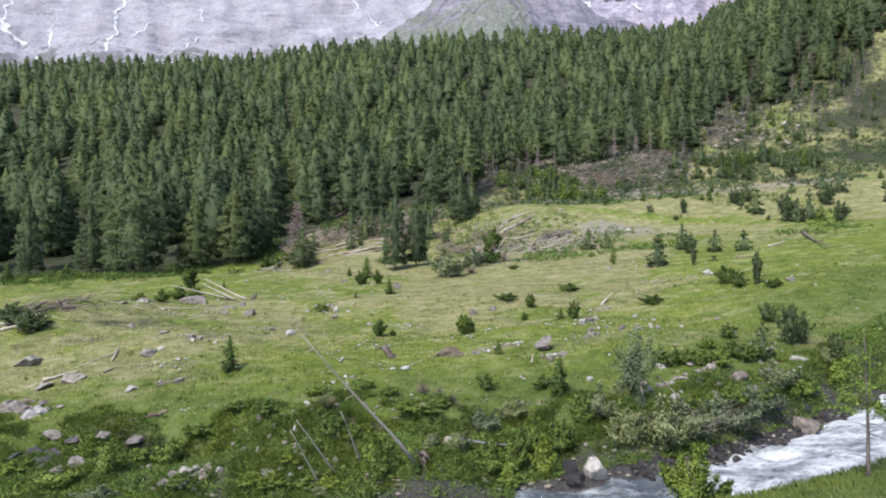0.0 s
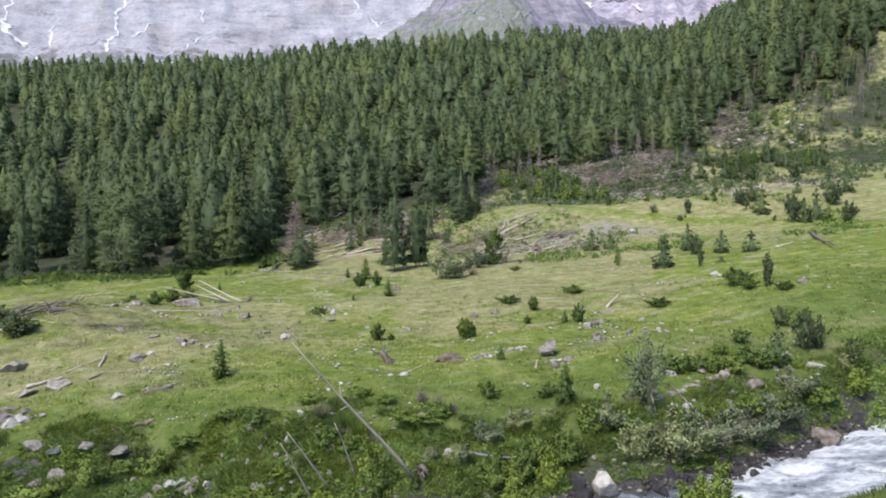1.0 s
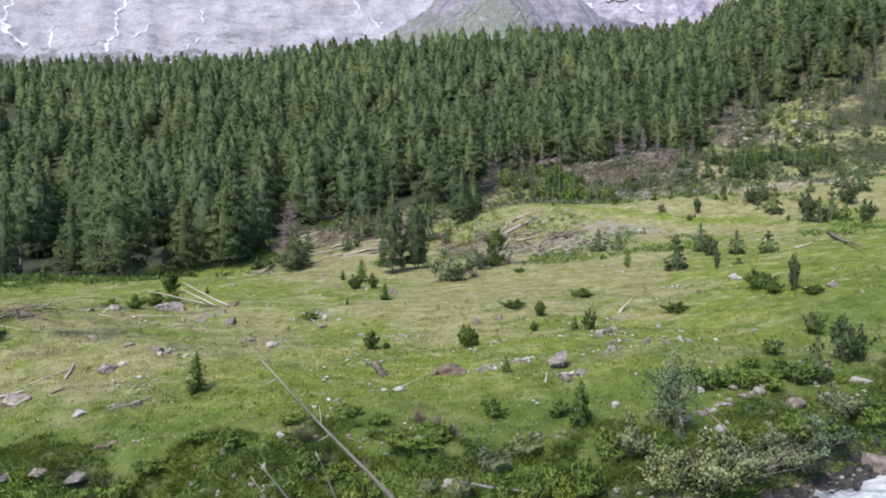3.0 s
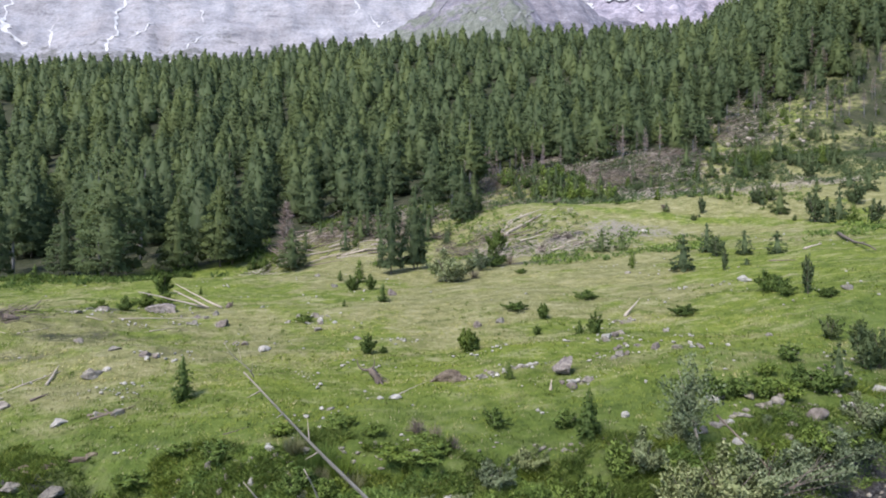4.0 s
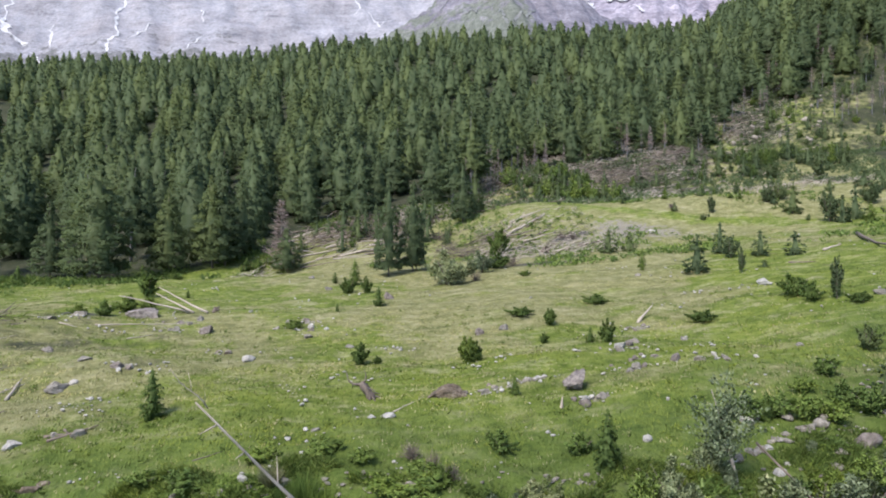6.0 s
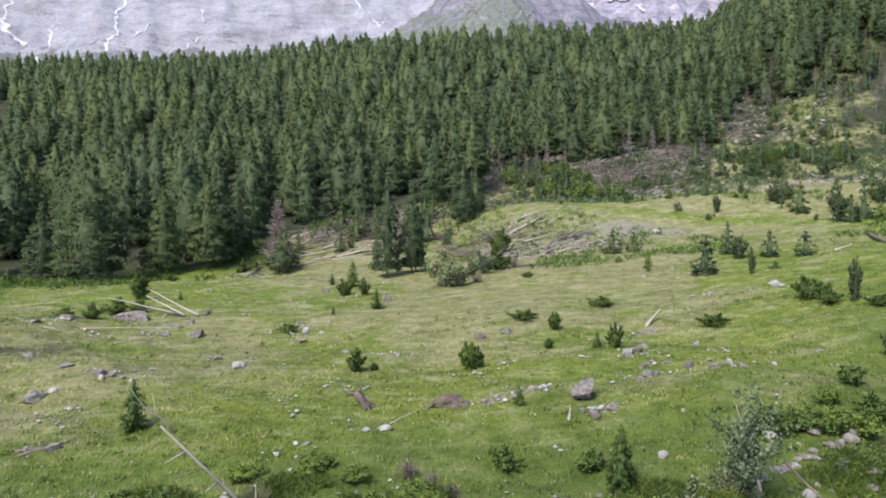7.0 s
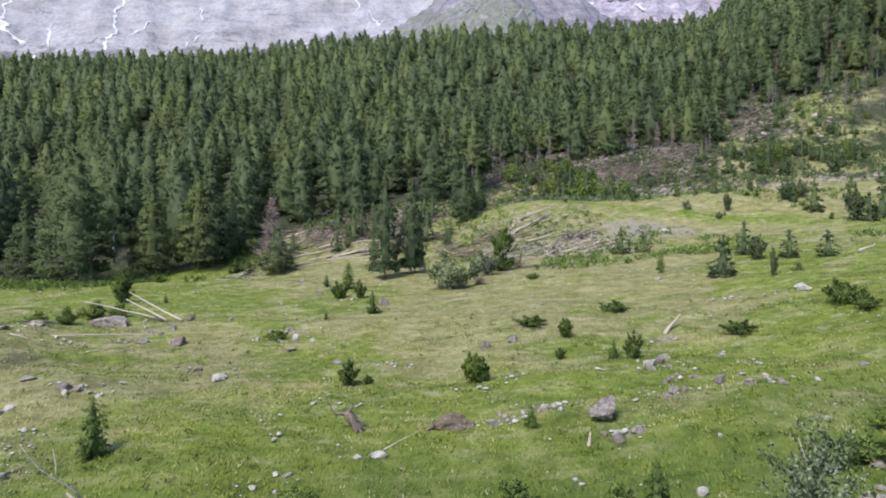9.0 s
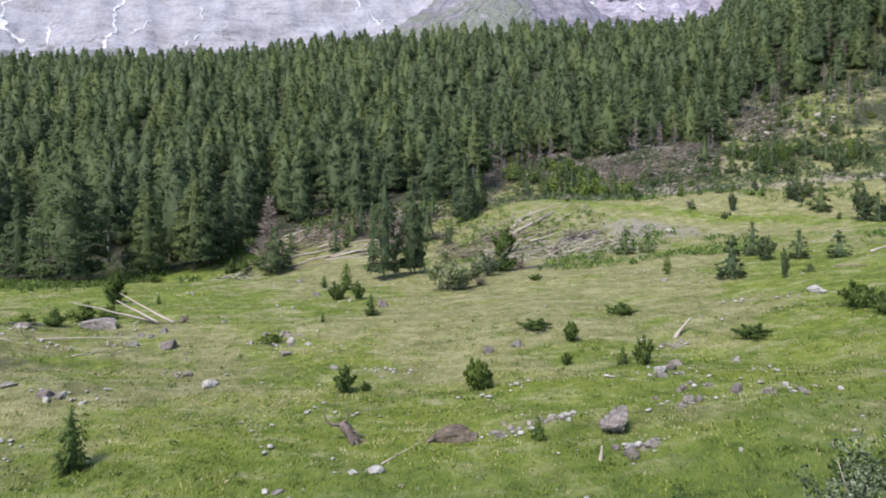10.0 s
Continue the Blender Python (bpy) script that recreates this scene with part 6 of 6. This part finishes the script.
for _ in range(26):
    x = rng.uniform(2, 70)
    y = float(forest_edge(x)) + rng.uniform(-8, 3)
    plant(DEAD_POLES[rng.integers(4)], x, y, rng.uniform(0.6, 1.2), 0.8, rng.uniform(0, 6.28))

# rank drooping grass at the brink, and grey leafless bushes behind it
def grass_clump(x, y, w, h, mat, label):
    n = 420
    a, r = rng.uniform(0, 6.28, n), w * 0.5 * np.sqrt(rng.random(n))
    base = np.stack([np.cos(a) * r * 0.5, np.sin(a) * r * 0.5, np.zeros(n) - 0.05], 1)
    top = base + np.stack([np.cos(a) * r * 0.9 + rng.normal(0, 0.1, n), np.sin(a) * r * 0.9 - 0.12, h * rng.uniform(0.5, 1.1, n)], 1)
    ob = tagged(new("grass_clump", mesh_of("grass_clump", *blades(base, top, np.full(n, 0.02), rng), mat)), label, "grass", "rank grass clumps")
    ob.location = (x, y, ground_at(x, y))


for x, y, w, h in ((-4.9, 33.8, 1.1, 1.2), (-5.5, 33.6, 0.9, 1.1), (-4.2, 33.4, 1.0, 1.1), (-5.1, 33.1, 0.9, 0.9), (-3.6, 33.0, 0.9, 0.8), (-6.3, 34.2, 0.8, 0.8)):
    grass_clump(x, y, w, h, M_STRAW if h < 1 else M_HERB, "rank drooping grass hanging over the brink of the bank")
for x, y, w, h in ((-1.2, 36.2, 1.2, 0.9), (-0.3, 34.9, 1.0, 1.2), (0.4, 34.2, 0.9, 0.9), (17.0, 103.4, 3.0, 1.6), (18.6, 102.6, 2.4, 1.2), (8.2, 86.0, 3.0, 1.6), (3.4, 77.5, 2.4, 1.4)):
    n = 260
    a, e = rng.uniform(0, 6.28, n), rng.uniform(0.15, 1.4, n)
    way = np.stack([np.cos(a) * np.cos(e) * w * 0.6, np.sin(a) * np.cos(e) * w * 0.6, np.sin(e) * h], 1)
    f = rng.uniform(0.0, 0.6, (n, 1))
    twigs = blades(way * f, way * (f + rng.uniform(0.3, 0.5, (n, 1))) + rng.normal(0, 0.05 * w, (n, 3)), np.full(n, 0.005 + 0.005 * w), rng)
    ob = tagged(new("dead_bush", mesh_of("dead_bush", *twigs, M_ROT)), "grey leafless dead bush of fine twigs", "shrub", "grey dead bushes")
    ob.location = (x, y, ground_at(x, y))

# tall herbs and ferns that cover the bank
def herbs(count):
    x = rng.uniform(-28, 32, count * 3)
    d = rng.uniform(1.9, 11.5, count * 3)
    y = stream_line(x) + d
    lush = ((fractal(x / 3.2, y / 2.0, 3, 37) < 0.3) | (rng.random(len(x)) < 0.55)) & ((d > 2.9) | (x < 3)) & ((ground_masks(x, y)[3] < 0.7) | (x > 2) | (rng.random(len(x)) < 0.3))
    far = d < np.interp(x, (-20, -7, -3, 0, 15, 25), (9.6, 9.0, 7.2, 6.0, 5.4, 5.5)) + 1.2 * value_noise(x / 2.5, y / 2.5, 39)
    keep = np.nonzero(lush & far & (fractal(x / 1.3, y / 1.0, 2, 59) > -0.4))[0][:count]
    x, y = x[keep], y[keep]
    k = 8
    root = np.repeat(np.stack([x, y, ground_z(x, y)], 1), k, 0)
    n = len(root)
    size = np.repeat(0.08 + 0.24 * (fractal(x / 1.6, y / 1.6, 2, 43) + 0.5).clip(0, 1), k) * rng.uniform(0.6, 1.3, n)
    base = root + rng.normal(0, 0.12, (n, 3)) * (1, 1, 0) + np.stack([np.zeros(n), np.zeros(n), size * rng.uniform(0, 0.7, n)], 1)
    tip = base + np.stack([rng.normal(0, 0.5, n), rng.normal(0, 0.5, n), rng.uniform(0.1, 0.8, n)], 1) * size[:, None]
    v, t = blades(base, tip, 0.115 * size, rng)
    tone = np.repeat((fractal(np.repeat(x, k) / 2, np.repeat(y, k) / 2, 2, 49) * 1.1 + 0.42 + np.repeat(rng.normal(0, 0.16, len(x)), k)).clip(0.02, 0.98), 3)
    tagged(new("bank_herbs", mesh_of("bank_herbs", v, t, M_HERB, tone)), "lush green herbs and ferns covering the stream bank", "herbs", kind="stuff")


herbs(26000)


def clumped(x, y, size, cut):
    ok = fractal(x / size, y / size, 3, 181) + rng.uniform(-0.12, 0.12, len(x)) > cut
    return x[ok], y[ok]


def brush(name, count, place, label, mat=None, high=0.7):
    """Broken dead twigs and branches strewn in tangles."""
    x, y = place(count)
    count = len(x)
    base = np.stack([x, y, ground_z(x, y) + rng.uniform(0.0, high, count)], 1)
    a = rng.normal(0.3, 0.8, count)
    length = rng.uniform(0.5, 2.6, count)
    tip = base + np.stack([np.cos(a), np.sin(a), rng.normal(0.1, 0.25, count)], 1) * length[:, None]
    v, t = blades(base, tip, rng.uniform(0.025, 0.05, count) + 0.0003 * np.maximum(y - 90, 0), rng)
    tagged(new(name, mesh_of(name, v, t, mat or M_DEAD)), label, "brush", kind="stuff")


def edge_band(n):
    x = rng.uniform(-28, 92, n)
    y = forest_edge(x) + rng.normal(-4, 6, n)
    ok = value_noise(x / 7, y / 7, 171) > -0.3
    return x[ok], y[ok]


def edge_brush(n):
    x, y = edge_band(n * 2)
    return x[:n], y[:n]


brush("dead_brush", 7000, edge_brush, "grey tangle of dead branches along the forest edge")
brush("slope_brush", 1600, lambda n: (lambda yy: (yy * rng.uniform(0.41, 0.52, n), yy))(rng.uniform(196, 236, n)), "grey dead branches on the stony slope")
brush("mound_brush", 12000, lambda n: clumped(rng.uniform(4, 82, n), rng.uniform(124, 192, n), 10, -0.05), "grey heaps of dead branches on the mound")
def around(centres, rx, ry):
    def place(n):
        c = np.array(centres)[rng.integers(len(centres), size=n)]
        return c[:, 0] + rng.normal(0, rx, n), c[:, 1] + rng.normal(0, ry, n)
    return place


brush("edge_heap", 1300, around([(-20.6, 115.0), (-16.0, 115.0), (-12.6, 117.3), (-9.1, 119.8), (-18.1, 121.8), (-14.6, 125.1)], 2.0, 1.4), "dark heap of dead branches before the forest", M_ROT, 1.6)
brush("terrace_heap", 1700, around([(-6.4, 97.1), (-1.3, 111.2), (-4.0, 124.1), (-8.2, 109.1), (-6.0, 115.3), (0.4, 104.0), (2.7, 100.0), (6.2, 105.3)], 1.6, 1.0), "dark heap of dead branches on the terrace slope", M_ROT, 0.9)
brush("debris_heap", 5000, around([(44, 160), (52, 166), (38, 156), (60, 172), (66, 180), (12, 148), (8, 144), (36, 164), (72, 186), (86, 204), (92, 214)], 4.0, 2.5), "dark grey heap of dead branches in the debris", M_ROT, 1.8)
brush("heap_brush", 220, lambda n: (rng.normal(-34.5, 2.2, n), rng.normal(54.5, 1.4, n)), "dark tangle of dead branches heaped on the mound", M_ROT)
brush("terrace_brush", 1300, lambda n: (rng.uniform(4, 22, n), rng.uniform(90, 113, n)), "scattered dead branches on the terrace slope")

def scrub(name, count, place, low, high, mat, label):
    """Low bushy growth in clumps on rough ground."""
    x, y = place(count)
    n0, k = len(x), 12
    size = rng.uniform(low, high, n0)
    root = np.repeat(np.stack([x, y, ground_z(x, y)], 1), k, 0)
    s = np.repeat(size, k)
    n = n0 * k
    base = root + rng.normal(0, 0.42, (n, 3)) * s[:, None] * (1, 1, 0) + np.stack([np.zeros(n), np.zeros(n), s * rng.uniform(0, 0.7, n)], 1)
    tip = base + np.stack([rng.normal(0, 0.45, n), rng.normal(0, 0.45, n), rng.uniform(0.3, 0.9, n)], 1) * s[:, None] * 0.75
    v, t = blades(base, tip, s * rng.uniform(0.1, 0.2, n), rng)
    tagged(new(name, mesh_of(name, v, t, mat, np.repeat(rng.random(n0), 3 * k))), label, "scrub", kind="stuff")


def slope_place(n):
    y = rng.uniform(140, 258, n)
    return clumped(y * rng.uniform(0.37, 0.76, n), y, 9, -0.06)


scrub("slope_scrub", 8000, slope_place, 0.3, 1.0, M_LARCH, "dark green low scrub over the stony slope")
scrub("debris_scrub", 2600, lambda n: clumped(rng.uniform(2, 80, n), rng.uniform(124, 184, n), 8, 0.0), 0.4, 1.4, M_LARCH, "green scrub growing through the wind-thrown debris")
scrub("forest_edge_scrub", 3000, lambda n: (lambda xx: clumped(xx, forest_edge(xx) + rng.normal(1, 5, n), 5, 0.05))(rng.uniform(-66, 4, n)), 0.3, 1.0, M_SPRUCE, "low green growth under the edge of the forest")
scrub("terrace_scrub", 4600, lambda n: clumped(rng.uniform(-10, 60, n), rng.uniform(82, 128, n), 6, 0.12), 0.2, 0.7, M_HERB, "low green growth on the terrace")

def meadow_place(n):
    y = 33 + 30 * rng.random(n) ** 1.3
    return clumped(rng.uniform(-0.72, 0.72, n) * y, y, 3.0, 0.05)


scrub("grass_tufts", 1800, meadow_place, 0.10, 0.28, M_GRASS, "darker taller tufts scattered through the meadow")

# pale stones lying among the bank's herbs
heap = []
for _ in range(130):
    x = rng.uniform(-25, 20)
    d = rng.uniform(3.0, 9.0)
    y = float(stream_line(x)) + d
    if float(fractal(x / 2.4, y / 2.0, 2, 141)) < -0.02:
        continue
    w = 0.15 + 0.45 * rng.random() ** 2
    sv, st = stone_shape(rng, w, w * rng.uniform(0.35, 0.6), 2)
    heap.append((sv + (x, y, ground_at(x, y) + 0.03), st))
tagged(new("bank_stones", mesh_of("bank_stones", *joined(heap), M_ROCK)), "grey stones lying among the herbs of the bank", "stones", kind="stuff")

# rank grass drooping down the steep bank
def rank_grass(count):
    x, d = rng.uniform(-27, 25, count * 3), rng.uniform(2.6, 13.5, count * 3)
    y = stream_line(x) + d
    top = np.interp(x, (-20, -7, 0, 6, 11, 25), (11.6, 10.2, 9.4, 7.4, 6.0, 6.6)) + 1.6 * value_noise(x / 2.5, y / 2.5, 171)
    keep = np.nonzero((d < top) & ((d > 4) | (x < 3)) & ((x < 10) | (rng.random(len(x)) < 0.45)) & (fractal(x / 1.5, y / 1.1, 2, 173) > -0.16))[0][:count]
    x, y = x[keep], y[keep]
    k = 9
    tall = np.repeat(0.24 + 0.5 * (fractal(x / 1.2, y / 0.9, 2, 175) + 0.3).clip(0, 0.8), k)
    n = len(tall)
    root = np.repeat(np.stack([x, y, ground_z(x, y) - 0.04], 1), k, 0) + rng.normal(0, 0.07, (n, 3)) * (1, 1, 0)
    tip = root + np.stack([rng.normal(0.05, 0.5, n), rng.normal(-0.25, 0.45, n), rng.uniform(0.35, 1.0, n)], 1) * (tall * rng.uniform(0.6, 1.2, n))[:, None]
    v, t = blades(root, tip, np.full(n, 0.02), rng)
    tone = np.repeat((0.45 + 1.1 * fractal(np.repeat(x, k) / 1.8, np.repeat(y, k) / 1.5, 2, 177) + np.repeat(rng.normal(0, 0.15, len(x)), k)).clip(0.02, 0.98), 3)
    tagged(new("rank_grass", mesh_of("rank_grass", v, t, M_RANK, tone)), "long rank green grass drooping down the stream bank", "grass", kind="stuff")


rank_grass(17000)

# small pale shards that lie in loose clusters on the thin turf
heap = []
spots = [(float(rng.uniform(-0.6, 0.62)) * y, y) for y in 36 + 46 * rng.random(34) ** 1.2] + list(STONY)
for cx, cy in spots:
    for _ in range(int(rng.integers(5, 15))):
        x, y = cx + float(rng.normal(0, 0.9)), cy + float(rng.normal(0, 0.4))
        w = 0.08 + 0.22 * float(rng.random()) ** 2
        sv, st = stone_shape(rng, w, w * rng.uniform(0.25, 0.5), 2)
        heap.append((sv + (x, y, ground_at(x, y) + 0.05), st))
tagged(new("stone_shards", mesh_of("stone_shards", *joined(heap), M_PALE_ROCK)), "small pale stone shards scattered over the thin turf", "stones", kind="stuff")

# ---- meadow grass ----
def grass(name, mat, count, height, label, want):
    xs, ys = rng.uniform(-1, 1, count * 4), 18 + 102 * rng.random(count * 4) ** 1.6
    xs = xs * np.minimum(0.76 * ys, 62)
    keep = np.nonzero((want(xs, ys) > rng.random(len(xs))) & ((ys > 26) | ((xs > 4) & (xs < 20))))[0][:count]
    x, y = xs[keep], ys[keep]
    z = ground_z(x, y)
    k = 5
    root = np.repeat(np.stack([x, y, z - 0.03], 1), k, 0)
    n = len(root)
    grow = height * (0.85 - 0.4 * np.clip((np.repeat(y, k) - 36) / 30, 0, 1)) * rng.uniform(0.5, 1.3, n)
    d = np.stack([rng.normal(0.1, 0.45, n), rng.normal(0.6, 0.35, n), np.ones(n)], 1) * grow[:, None]
    side = np.cross(d, rng.normal(size=(n, 3)))
    side *= (0.017 + 0.0009 * np.maximum(np.repeat(y, k) - 30, 0))[:, None] / (np.linalg.norm(side, axis=1)[:, None] + 1e-9)
    root = root + np.concatenate([rng.normal(0, 0.13, (n, 2)), np.zeros((n, 1))], 1)
    v = np.stack([root - side, root + side, root + d], 1).reshape(-1, 3)
    t = np.arange(n * 3).reshape(-1, 3)
    tone = np.repeat((fractal(np.repeat(x, k) / 5, np.repeat(y, k) / 2.4, 3, 151) * 1.1 + 0.5 * fractal(np.repeat(x, k) / 1.6, np.repeat(y, k) / 0.7, 2, 157) + 0.5).clip(0.02, 0.98), 3)
    tagged(new(name, mesh_of(name, v, t, mat, tone, turf_normals(v, 0.18))), label, "grass", kind="stuff")


def green_share(x, y):
    dry, gravel, wood, wet = ground_masks(x, y)
    return np.clip(1.5 - 1.7 * dry - 1.1 * gravel, 0.05, 1) * (1 - wet) * (1 - wood)


def straw_share(x, y):
    dry, gravel, wood, wet = ground_masks(x, y)
    return np.clip(-0.2 + 1.4 * dry - 0.4 * gravel, 0.03, 1) * (1 - wet) * (1 - wood)


grass("meadow_grass", M_GRASS, 54000, 0.14, "short green alpine meadow grass", lambda x, y: green_share(x, y) * (1 - lushness(x, y)))
grass("lush_grass", M_LUSH, 17000, 0.2, "lush dark green grass above the stream bank", lambda x, y: green_share(x, y) * lushness(x, y))
grass("dry_grass", M_STRAW, 24000, 0.15, "straw coloured dry grass in patches of the meadow", straw_share)
grass("seed_heads", M_SEED, 12000, 0.13, "pale feathery seed heads in streaks of the meadow", lambda x, y: smooth(0.13, 0.26, fractal(x / 2.6, y / 1.0, 3, 161)) * (1 - ground_masks(x, y)[3]) * (1 - 0.8 * lushness(x, y)))
